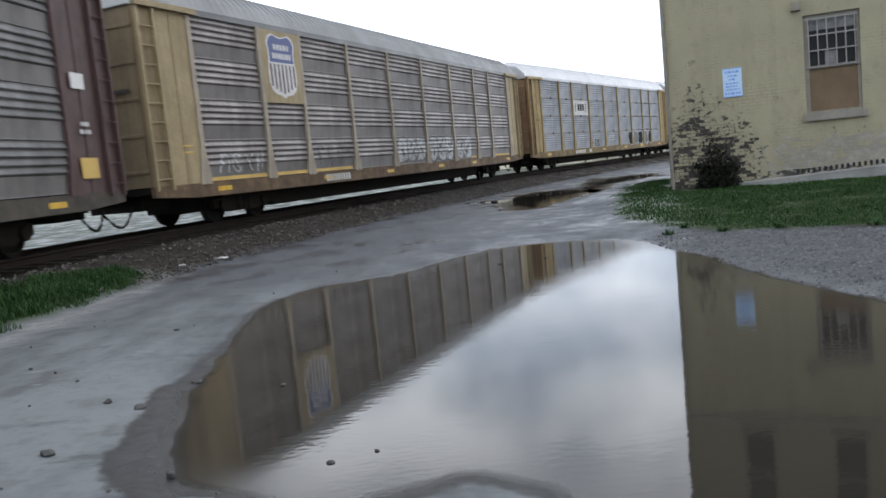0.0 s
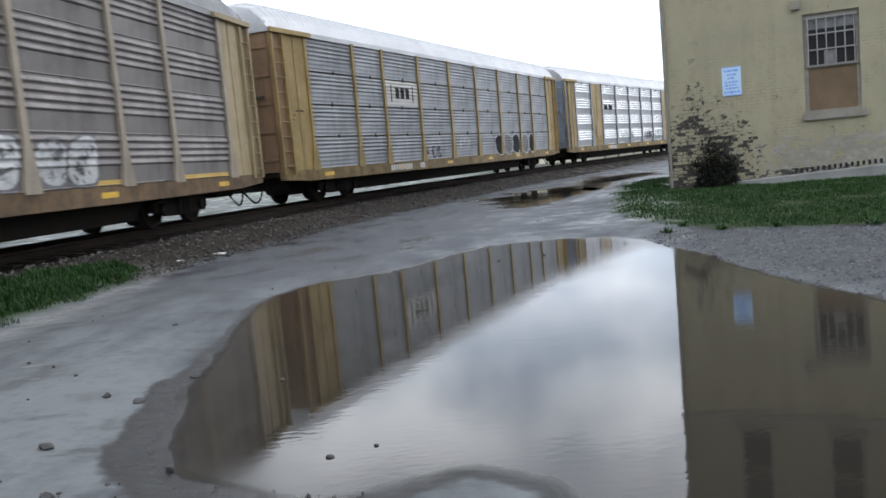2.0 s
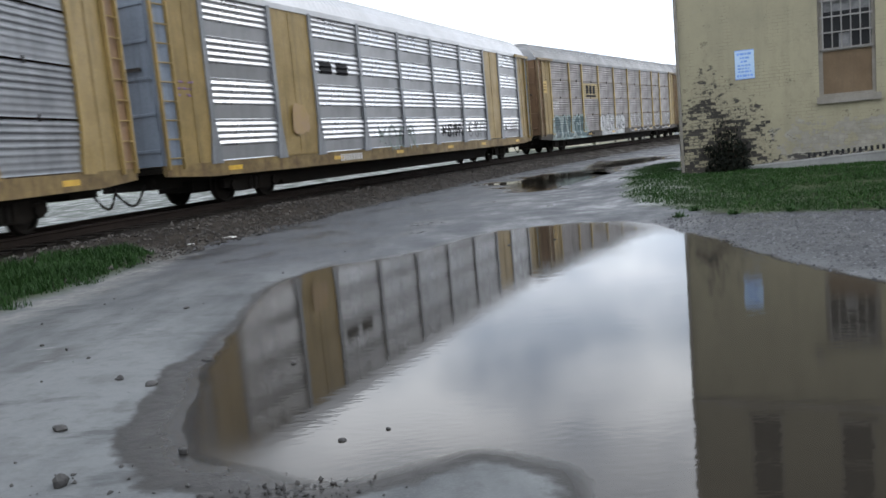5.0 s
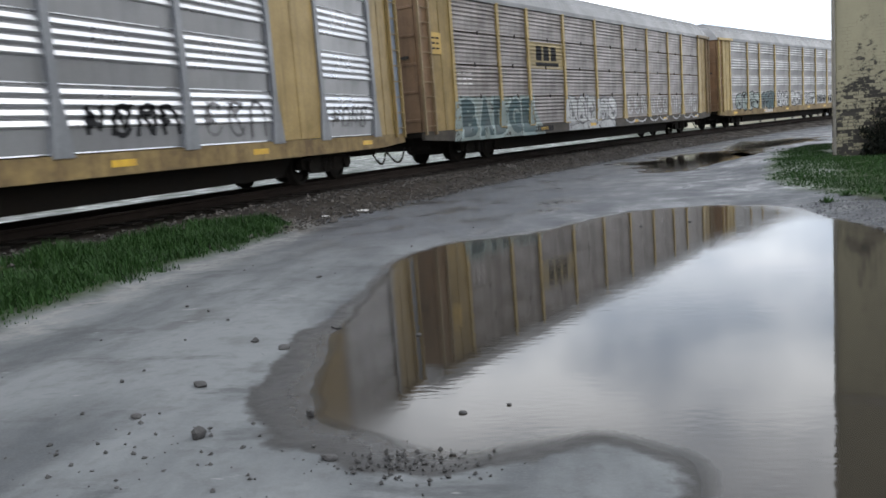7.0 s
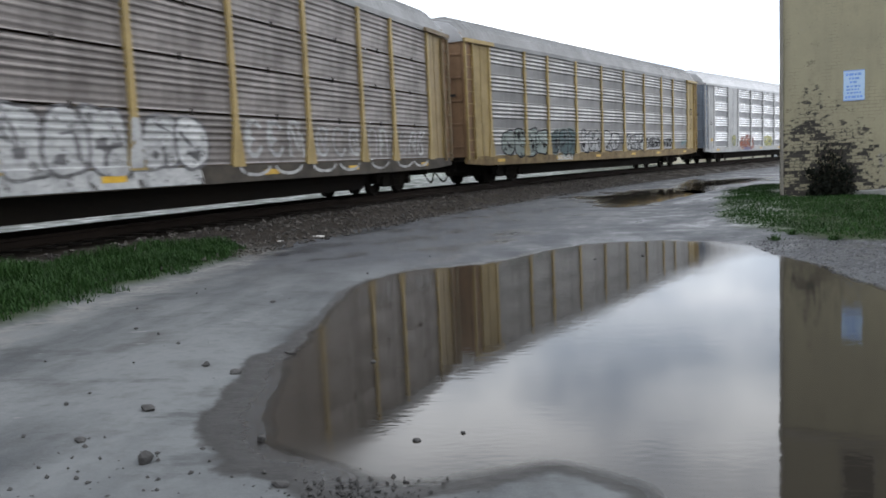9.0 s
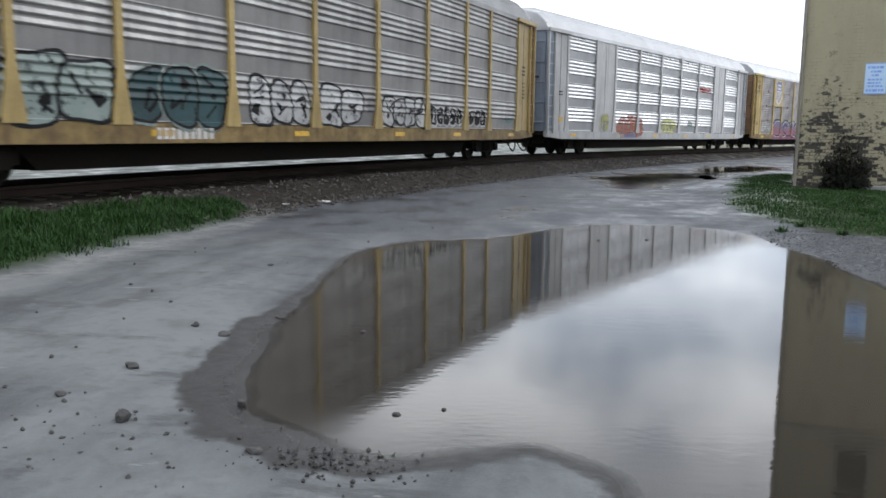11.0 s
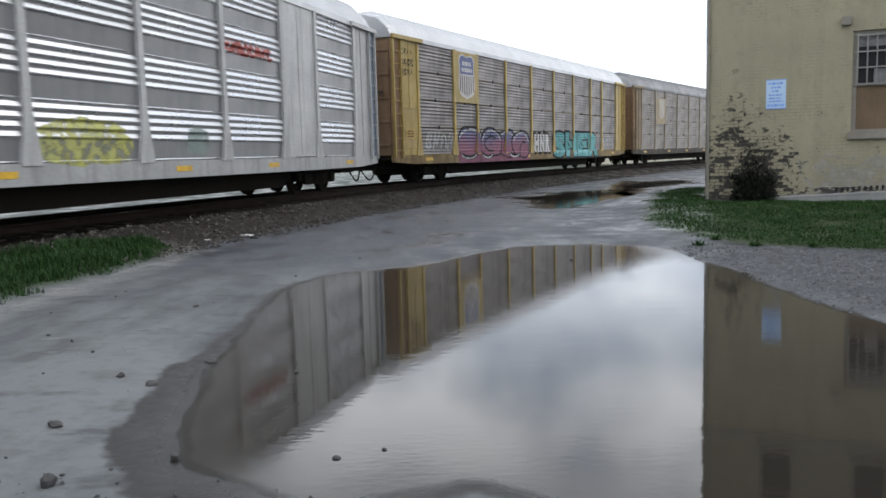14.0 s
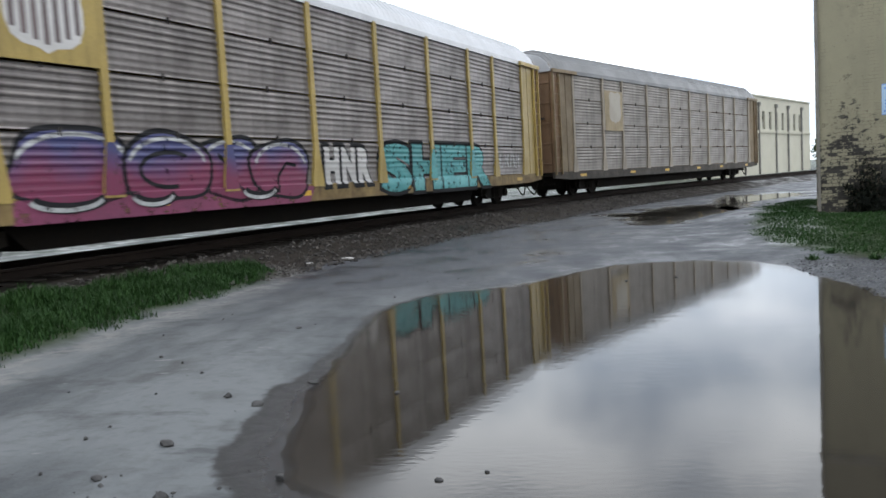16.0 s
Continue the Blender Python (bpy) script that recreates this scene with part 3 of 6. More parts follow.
def paint(parent, name, shape_or_mesh, material, x, z, label="", layer=1, flat=False):
    """Paint lying on the near side's ribs. The shape comes in its own x, y plane, centred on x, z."""
    me = shape_or_mesh if isinstance(shape_or_mesh, bpy.types.Mesh) else shape_or_mesh.mesh(name)
    kind = RIBS.get(parent.name, "gapped")
    bm = bmesh.new()
    bm.from_mesh(me)
    for v in bm.verts:
        v.co = Vector((v.co.x + x, 0.0, v.co.y + z))
    if not flat:
        lo, hi = min(v.co.z for v in bm.verts), max(v.co.z for v in bm.verts)
        cuts = [SILL_1 + 0.02] + [SILL_1 + 0.02 + r * ROW + q for r in range(4) for q in PROFILES[kind][:, 0]]
        for c in cuts:
            if lo < c < hi:
                bmesh.ops.bisect_plane(bm, geom=bm.verts[:] + bm.edges[:] + bm.faces[:], plane_co=(0, 0, c), plane_no=(0, 0, 1), dist=1e-5)
    for v in bm.verts:
        v.co.y = (-SIDE - 0.05 if flat else side_depth(v.co.z, kind)) - 0.003 * layer
    bm.to_mesh(me)
    bm.free()
    me.materials.clear()
    me.materials.append(material)
    return part(name, me, None, parent, label)


def blob_shape(points, seed, w, h):
    """A rounded, slightly ragged patch of sprayed paint, in its own x, y plane."""
    rng = random.Random(seed)
    points = max(points, 40)
    a0, a1, a2 = (rng.uniform(0, 6.28) for _ in range(3))
    ring = []
    for i in range(points):
        a = 2 * math.pi * i / points
        r = (abs(math.cos(a)) ** 3 + abs(math.sin(a)) ** 3) ** (-1 / 3)
        r *= 0.92 + 0.05 * math.sin(3 * a + a0) + 0.04 * math.sin(7 * a + a1) + 0.03 * math.sin(13 * a + a2) + rng.uniform(-0.03, 0.03)
        ring.append((w / 2 * r * math.cos(a), h / 2 * r * math.sin(a), 0))
    return Shape().add([(0, 0, 0)] + ring, [(0, i + 1, (i + 1) % points + 1) for i in range(points)])


def bubble(seed, w, h):
    """A swollen sprayed letter: a smooth, lobed outline in its own x, y plane."""
    rng = random.Random(seed)
    a0, a1 = rng.uniform(0, 6.28), rng.uniform(0, 6.28)
    ring = []
    for i in range(56):
        a = 2 * math.pi * i / 56
        r = (abs(math.cos(a)) ** 2.6 + abs(math.sin(a)) ** 2.6) ** (-1 / 2.6)
        r *= 0.94 + 0.055 * math.sin(3 * a + a0) + 0.03 * math.sin(5 * a + a1)
        ring.append((w / 2 * r * math.cos(a), h / 2 * r * math.sin(a), 0))
    return Shape().add([(0, 0, 0)] + ring, [(0, i + 1, (i + 1) % 56 + 1) for i in range(56)])


def ribbon(points, thick):
    """One connected flat stroke along points in the x, y plane."""
    p = [Vector((a, b, 0)) for a, b in points]
    v = []
    for i, q in enumerate(p):
        d = (p[min(i + 1, len(p) - 1)] - p[max(i - 1, 0)])
        o = Vector((-d.y, d.x, 0)).normalized() * thick / 2
        v += [q - o, q + o]
    return Shape().add(v, [(2 * i, 2 * i + 2, 2 * i + 3, 2 * i + 1) for i in range(len(p) - 1)])


def glyph_points(rng, w, h):
    """A letter-like stroke of made-up form: bowls and stems."""
    kind = rng.choice("bowl stem zig hook arch".split())
    t = np.linspace(0, 1, 13)
    if kind == "bowl":
        a = 0.6 + 5.2 * t
        return [(w * 0.45 * math.cos(q), h * 0.46 * math.sin(q)) for q in a]
    if kind == "stem":
        return [(w * (-0.35 + 0.1 * math.sin(5 * q)), h * (0.5 - q)) for q in t[:9]] + [(w * (-0.35 + 0.8 * (q - 0.6)), h * (-0.3 + 0.3 * math.sin(6 * (q - 0.6)))) for q in t[8:]]
    if kind == "zig":
        return [(-w * 0.45, -h * 0.45), (-w * 0.4, h * 0.1), (-w * 0.3, h * 0.48), (-w * 0.05, 0), (w * 0.1, -h * 0.3), (w * 0.25, h * 0.1), (w * 0.42, h * 0.5)]
    if kind == "hook":
        return [(w * (0.4 - 0.8 * q), h * (0.45 - 0.25 * math.sin(3.1 * q))) for q in t] + [(w * (-0.4 + 0.75 * q), h * (0.45 - 0.9 * q)) for q in t[1:]]
    return [(-w * 0.42, -h * 0.5)] + [(-w * 0.42 * math.cos(3.14 * q), h * (0.05 + 0.42 * math.sin(3.14 * q))) for q in t] + [(w * 0.42, -h * 0.5)]


def bars(car, w, h, count, m, x, z, label="", layer=3, name="marking", flat=False):
    """Plain blocks in place of words."""
    for i in range(count):
        a = -w / 2 + w * i / count
        b = a + w / count * 0.74
        paint(car, name, Shape().add([(a, -h / 2, 0), (b, -h / 2, 0), (b, h / 2, 0), (a, h / 2, 0)], [(0, 1, 2, 3)]), m, x, z, label, layer, flat)


SHIELD = [(0, 0.455), (0.16, 0.48), (0.3, 0.5), (0.43, 0.455), (0.5, 0.36), (0.455, 0.2), (0.47, 0.06), (0.5, -0.1), (0.495, -0.24), (0.43, -0.37), (0.3, -0.435), (0.12, -0.455), (0, -0.5)]


def shield_shape(w, h, low=-1.0, high=1.0):
    """The shield's outline, or the slice of it between two heights, in its own x, y plane."""
    right = [(x, y) for x, y in SHIELD if low <= y <= high]
    out = right + [(-x, y) for x, y in right[::-1] if x > 0]
    return Shape().add([(0, sum(y for _, y in out) / len(out) * h, 0)] + [(x * w, y * h, 0) for x, y in out], [(0, (i + 1) % len(out) + 1, i + 1) for i in range(len(out))])


def shield(car, x, z):
    """A white shield with a blue head and dark stripes on its board."""
    paint(car, "emblem", shield_shape(1.36, 1.74), M_WHITE, x, z, "white shield", 2, True)
    paint(car, "emblem_head", shield_shape(1.24, 1.64, 0.05), M_BLUE, x, z + 0.01, "faded blue head of the shield", 3, True)
    bars(car, 0.78, 0.15, 5, M_WHITE, x + 0.03, z + 0.52, "", 4, "emblem_block", True)
    bars(car, 0.92, 0.15, 7, M_WHITE, x + 0.03, z + 0.28, "", 4, "emblem_block", True)
    for i in range(7):
        px = -0.555 + i * 0.185
        low = -0.74 + 0.05 * abs(i - 3) ** 1.25
        paint(car, "emblem_stripe", Shape().add([(px - 0.047, low, 0), (px + 0.047, low, 0), (px + 0.047, 0.06, 0), (px - 0.047, 0.06, 0)], [(0, 1, 2, 3)]), M_STRIPE, x, z, "", 3, True)


M_STRIPE = surface("brown_red_stripe", (0.12, 0.095, 0.095), (0.17, 0.12, 0.115), 0.6)


def carrier(spec):
    """One covered car-carrying wagon; its Empty stands on the rails at its middle."""
    car = tagged(new("autorack_wagon"), spec["label"], "railway wagon", "wagons of the freight train")
    kind = spec.get("ribs", "gapped")
    RIBS[car.name] = kind
    body, posts, panel, roof = spec["body"], spec["posts"], spec["panel"], spec["roof"]
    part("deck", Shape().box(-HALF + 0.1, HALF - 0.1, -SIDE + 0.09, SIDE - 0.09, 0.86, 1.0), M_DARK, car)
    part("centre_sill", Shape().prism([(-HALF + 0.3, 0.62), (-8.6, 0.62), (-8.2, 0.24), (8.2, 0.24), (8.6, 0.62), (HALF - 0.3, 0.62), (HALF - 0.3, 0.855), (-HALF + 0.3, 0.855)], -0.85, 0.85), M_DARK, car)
    for k, m in spec.get("painted_posts", ()):
        x = POSTS[k]
        part("paint_patch", Shape().prism([(x - 0.2, SILL_1), (x + 0.2, SILL_1), (x + 0.19, SILL_1 + 0.15), (x + 0.085, SILL_1 + 0.84), (x - 0.085, SILL_1 + 0.84), (x - 0.19, SILL_1 + 0.15)], -SIDE - 0.062, -SIDE - 0.054), m, car, "sprayed paint over the post")
    for side in (-1, 1):
        y0, y1 = sorted((side * (SIDE - 0.08), side * (SIDE + 0.03)))
        sill = Shape().prism([(-HALF, 0.78), (-12.2, SILL_0 + 0.02), (-8.5, SILL_0), (8.5, SILL_0), (12.2, SILL_0 + 0.02), (HALF, 0.78), (HALF, SILL_1), (-HALF, SILL_1)], y0, y1)
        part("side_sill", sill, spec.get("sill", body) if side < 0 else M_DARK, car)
    part("roof", ROOF.copy() if not ROOF.materials else ROOF.copy(), None, car, spec.get("roof_label", "")).data.materials.append(roof)
    part("far_side", Shape().box(-HALF, HALF, SIDE - 0.03, SIDE, SILL_1, EAVE), spec["body"], car)
    part("top_rail", Shape().box(-HALF, HALF, -SIDE - 0.04, -SIDE + 0.03, EAVE - 0.02, EAVE + 0.09), spec.get("rail", roof), car)
    pm = POST.copy()
    pm.materials.append(posts)
    for x in POSTS:
        part("post", pm, None, car, at=pose(x, 0, 0))
    for i, (a, b) in enumerate(zip(POSTS, POSTS[1:])):
        if i in spec.get("flat_bays", ()):
            part("flat_panel", sheet(b - a, spec.get("flat", body), True), None, car, "plain painted sheet panel", at=pose(a, -SIDE + 0.005, SILL_1 + 0.02))
            continue
        for r in range(4):
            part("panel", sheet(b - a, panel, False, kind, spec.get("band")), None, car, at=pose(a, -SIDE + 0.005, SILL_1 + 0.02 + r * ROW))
            if kind == "gapped" and r:
                part("latch", LATCH, None, car, at=pose((a + b) / 2 + (0.1 if r % 2 else -0.12), -SIDE, SILL_1 + 0.02 + r * ROW))
    for e in (-1, 1):
        lo, hi = sorted((e * 11.9, e * (HALF - 0.62)))
        part("end_panel", Shape().box(lo - 0.03, hi + 0.03, -SIDE - 0.015, -SIDE + 0.03, SILL_1, EAVE).box(lo + 0.5, lo + 0.53, -SIDE - 0.03, -SIDE - 0.015, SILL_1, EAVE), spec.get("flat", body), car)
        lo, hi = sorted((e * (HALF - 0.60), e * (HALF - 0.02)))
        part("end_post", Shape().box(lo, hi, -SIDE - 0.012, -SIDE + 0.05, SILL_1 - 0.1, EAVE), spec.get("end", body), car)
        part("ladder", ladder_shape(lo + 0.04, hi - 0.04), spec.get("ladder", body), car)
        lo, hi = sorted((e * (HALF - 0.12), e * (HALF - 0.05)))
        for side in (-1, 1):
            y0, y1 = sorted((side * 0.02, side * (SIDE - 0.1)))
            out = [(0.0, SILL_1), (0.07, SILL_1)]
            for j in range(5):
                zr = SILL_1 + 0.3 + j * 0.8
                out += [(0.07, zr), (0.10, zr + 0.01), (0.10, zr + 0.07), (0.07, zr + 0.08)]
            out += [(0.07, EAVE + 0.3), (0.0, EAVE + 0.3)]
            out = [(e * (HALF - 0.12 + a), z) for a, z in out]
            leaf = Shape().prism(out if e > 0 else out[::-1], y0, y1)
            part("end_door", leaf, spec.get("end", body), car)
            if side < 0:
                part("door_lever", Shape().box(*sorted((e * (HALF - 0.02), e * (HALF + 0.03))), -1.15, -0.45, 3.12, 3.2).box(*sorted((e * (HALF - 0.02), e * (HALF + 0.05))), -0.6, -0.45, 3.2, 3.26), M_LATCH, car, "dark steel door lever")
        cap = [(y * 0.985, EAVE + (z - EAVE) * 0.82) for y, z in ROOF_LINE]
        cap_x = sorted((e * (HALF - 0.012), e * (HALF + 0.02)))
        k = len(cap)
        part("end_cap", Shape().add([(x, y, z) for x in cap_x for y, z in cap], [tuple(range(k)), tuple(range(2 * k - 1, k - 1, -1))] + [((i + 1) % k, i, i + k, (i + 1) % k + k) for i in range(k)]), ROOF_WHITE, car, "pale curved sheet closing the roof's end")
        lo, hi = sorted((e * 11.6, e * (HALF + 0.02)))
        part("eave_bracket", Shape().box(lo, hi, -SIDE - 0.13, -SIDE - 0.045, EAVE - 0.03, EAVE + 0.1), spec.get("bracket", body), car)
        lo, hi = sorted((e * 8.2, e * 11.7))
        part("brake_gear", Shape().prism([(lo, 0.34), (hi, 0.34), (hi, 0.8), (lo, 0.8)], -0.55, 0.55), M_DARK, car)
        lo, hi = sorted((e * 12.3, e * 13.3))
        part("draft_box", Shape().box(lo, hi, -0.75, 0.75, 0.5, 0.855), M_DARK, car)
        part("coupler", Shape().box(*sorted((e * (HALF - 0.4), e * (HALF + 0.55))), -0.12, 0.12, 0.72, 0.95).box(*sorted((e * (HALF + 0.35), e * (HALF + 0.62))), -0.2, 0.2, 0.66, 1.0), M_DARK, car)
        part("air_hose", hose_shape(e * (HALF - 0.3), e * (HALF + 0.75)), M_DARK, car)
        truck = part("truck", BOLSTER, None, car, at=pose(e * 9.9, 0, 0))
        truck["label"] = "black cast-steel wheel truck"
        for side in (-1, 1):
            part("side_frame", FRAMES[side], None, truck)
        for w in (-0.88, 0.88):
            SPINNING.append((part("wheelset", WHEELS, None, truck, at=pose(w, 0, 0.42)), w))
    for x in (-11.2, -6.2, -2.0, 2.6, 6.4, 11.2):
        paint(car, "reflector", Shape().add([(-0.27, -0.055, 0), (0.27, -0.055, 0), (0.27, 0.055, 0), (-0.27, 0.055, 0)], [(0, 1, 2, 3)]), M_REFLECTOR, x, 0.85, "yellow reflector strip", 2)
    for extra in spec.get("extras", ()):
        extra(car)
    return car


def tint(name, c, **k):
    return surface(name, c, streak=tuple(v * 0.4 for v in c), **k)


TAN = tint("faded_tan_yellow_paint", (0.342, 0.261, 0.14), rough=0.6, wear=0.55)
BEIGE = tint("chalky_beige_paint", (0.326, 0.273, 0.207), rough=0.6, wear=0.5)
OCHRE = tint("dirty_yellow_paint", (0.297, 0.203, 0.0675), rough=0.55, wear=0.6)
BRIGHT = tint("yellow_paint", (0.42, 0.30, 0.085), rough=0.5, wear=0.45)
ORANGE = tint("brown_orange_paint", (0.23, 0.135, 0.07), rough=0.6, wear=0.6)
OLIVE = tint("ochre_brown_paint", (0.39, 0.28, 0.105), rough=0.55, wear=0.6)
UMBER = tint("dull_tan_brown_paint", (0.22, 0.158, 0.0836), rough=0.6, wear=0.6)
MAROON = tint("maroon_brown_paint", (0.075, 0.036, 0.032), rough=0.6, wear=0.6)
SILVER = tint("light_grey_paint", (0.420, 0.416, 0.407), rough=0.45, wear=0.35)
BLUEGREY = tint("weathered_blue_grey", (0.22, 0.26, 0.32), rough=0.6)
GALV = surface("weathered_galvanised_sheet", (0.37, 0.365, 0.355), (0.16, 0.155, 0.155), 0.42, 0.5, 14, 0.9, 0.7, 0.002, (0.13, 0.12, 0.12), 0.1)
GALV_BROWN = surface("grimy_galvanised_sheet", (0.239, 0.216, 0.205), (0.09, 0.0774, 0.072), 0.44, 0.42, 14, 0.9, 0.75, 0.002, (0.08, 0.07, 0.064), 0.1)
GALV_DARK = surface("blackened_galvanised_sheet", (0.153, 0.149, 0.146), (0.063, 0.0594, 0.0558), 0.46, 0.4, 14, 0.9, 0.8, 0.002, (0.06, 0.054, 0.05), 0.1)
GALV_BLUE = surface("blue_grey_galvanised_sheet", (0.225, 0.232, 0.244), (0.13, 0.135, 0.146), 0.46, 0.4, 14, 0.9, 0.6, 0.002, (0.105, 0.105, 0.112), 0.1)
GALV_TAN = surface("dusty_galvanised_sheet", (0.27, 0.243, 0.212), (0.13, 0.112, 0.098), 0.5, 0.3, 14, 0.9, 0.6, 0.002, (0.10, 0.086, 0.074), 0.08)
SHINY = surface("bright_galvanised_sheet", (0.66, 0.66, 0.67), (0.46, 0.46, 0.47), 0.28, 0.88, 14, 0.9, 0.35, 0.0008, (0.58, 0.58, 0.58), 0.06)
# Sheets for the flats: their darker reflection is put into the base colour.
BAND = surface("dark_reflection_grey_sheet", (0.235, 0.235, 0.24), (0.17, 0.17, 0.175), 0.42, 0.5, 40, 0.9, 0.5, 0.002, (0.16, 0.16, 0.165), 0.1)
BAND_BROWN = surface("grimy_dark_reflection_sheet", (0.16, 0.145, 0.136), (0.085, 0.075, 0.07), 0.5, 0.3, 40, 0.9, 0.7, 0.002, (0.07, 0.062, 0.056), 0.1)
BAND_GREY = surface("dull_dark_reflection_sheet", (0.2, 0.195, 0.19), (0.13, 0.125, 0.125), 0.5, 0.4, 40, 0.9, 0.6, 0.002, (0.11, 0.10, 0.10), 0.16)
ROOF_GREY = surface("galvanised_roof", (0.155, 0.155, 0.155), (0.095, 0.095, 0.095), 0.45, 0.4, 12, 0.8, 0.5, 0.002)
ROOF_WHITE = surface("pale_galvanised_roof", (0.45, 0.45, 0.46), (0.33, 0.33, 0.33), 0.4, 0.4, 12, 0.8, 0.4, 0.002)
P_WHITE = surface("white_spray_paint", (0.46, 0.46, 0.455), (0.2, 0.2, 0.2), 0.6, 0, 20, 2.5, 0.8)
P_TEAL = surface("teal_spray_paint", (0.06, 0.30, 0.30), (0.04, 0.16, 0.17), 0.55)
P_PALE = surface("pale_teal_spray_paint", (0.212, 0.246, 0.225), (0.102, 0.145, 0.14), 0.55)
P_DEEP = surface("dark_teal_spray_paint", (0.012, 0.028, 0.031), (0.022, 0.068, 0.074), 0.55, blotch=1.6, wear=0.9)
P_MIST = surface("mint_spray_outline", (0.255, 0.306, 0.289), (0.119, 0.187, 0.187), 0.55, wear=0.7)
P_PINK = surface("magenta_spray_paint", (0.2, 0.04, 0.09), (0.1, 0.025, 0.055), 0.55)
P_BLUE = surface("violet_spray_paint", (0.13, 0.13, 0.30), (0.2, 0.08, 0.2), 0.55, wear=0.9)
P_RED = surface("orange_red_spray_paint", (0.33, 0.085, 0.035), (0.2, 0.065, 0.04), 0.6, wear=0.8)
P_LIME = surface("lime_spray_paint", (0.38, 0.37, 0.09), (0.27, 0.27, 0.13), 0.6, wear=0.8)
P_GREY = surface("grey_overspray", (0.12, 0.115, 0.12), (0.08, 0.08, 0.08), 0.6)


def flaking(m, low, high, least):
    """Sprayed paint that has worn through in places."""
    n, l = m.node_tree.nodes, m.node_tree.links
    f = noise_node(n, l, coords(n, l), 5.5, 7, 0.68)
    l.new(ramp_node(n, l, f, low, high, least, 1.0), n["Principled BSDF"].inputs["Alpha"])


def fading(name, low, high):
    """Two sprayed colours that run into one another, one above the other."""
    m, n, l, b = nodes_of(name)
    sep = n.new("ShaderNodeSeparateXYZ")
    co = coords(n, l)
    l.new(co, sep.inputs["Vector"])
    cloud = noise_node(n, l, co, 1.1, 3, 0.5)
    f = ramp_node(n, l, math_node(n, l, "ADD", sep.outputs["Z"], math_node(n, l, "MULTIPLY", cloud, 0.9)), 1.72, 2.22)
    c = mix_node(n, l, f, low, high)
    c = mix_node(n, l, ramp_node(n, l, noise_node(n, l, co, 16, 4), 0.4, 0.75, 0, 0.4), c, (0.09, 0.05, 0.08))
    l.new(c, b.inputs["Base Color"])
    b.inputs["Roughness"].default_value = 0.5
    return m


P_FADE = fading("magenta_to_violet_spray_paint", (0.17, 0.024, 0.066), (0.045, 0.053, 0.15))
for m in (P_FADE, P_DEEP):
    flaking(m, 0.30, 0.40, 0.5)
for m in (P_WHITE, P_TEAL, P_PALE, P_MIST, P_PINK, P_BLUE, P_GREY):
    flaking(m, 0.36, 0.46, 0.25)
for m in (P_RED, P_LIME):
    flaking(m, 0.40, 0.54, 0.08)


def board(car, x, z, w, h, m, label, flat=False):
    paint(car, "board", Shape().add([(-w / 2, -h / 2, 0), (w / 2, -h / 2, 0), (w / 2, h / 2, 0), (-w / 2, h / 2, 0)], [(0, 1, 2, 3)]), m, x, z, label, 1, flat)


def tag_row(car, x0, x1, z, h, seed, m=None, under=None, thick=0.085, flat=False):
    """A run of unreadable sprayed letters, each a stroke of its own."""
    rng = random.Random(seed)
    w = h * 0.85
    k = max(1, round((x1 - x0) / w))
    w = (x1 - x0) / k
    for i in range(k):
        x, tall = x0 + w * (i + 0.5), h * rng.uniform(0.8, 1.05)
        if under:
            paint(car, "paint_patch", blob_shape(40, seed + i, w * 1.16, tall * 1.12), under, x, z, "ragged patch of sprayed paint", 1 + i % 2)
        lean = rng.uniform(-0.25, 0.25)
        for _ in range(2):
            pts = [(a + lean * b, b) for a, b in glyph_points(rng, w * 0.8, tall * 0.9)]
            paint(car, "graffiti", ribbon(pts, thick), m or P_WHITE, x, z, "unreadable sprayed stroke", 5 if flat else 3, flat)


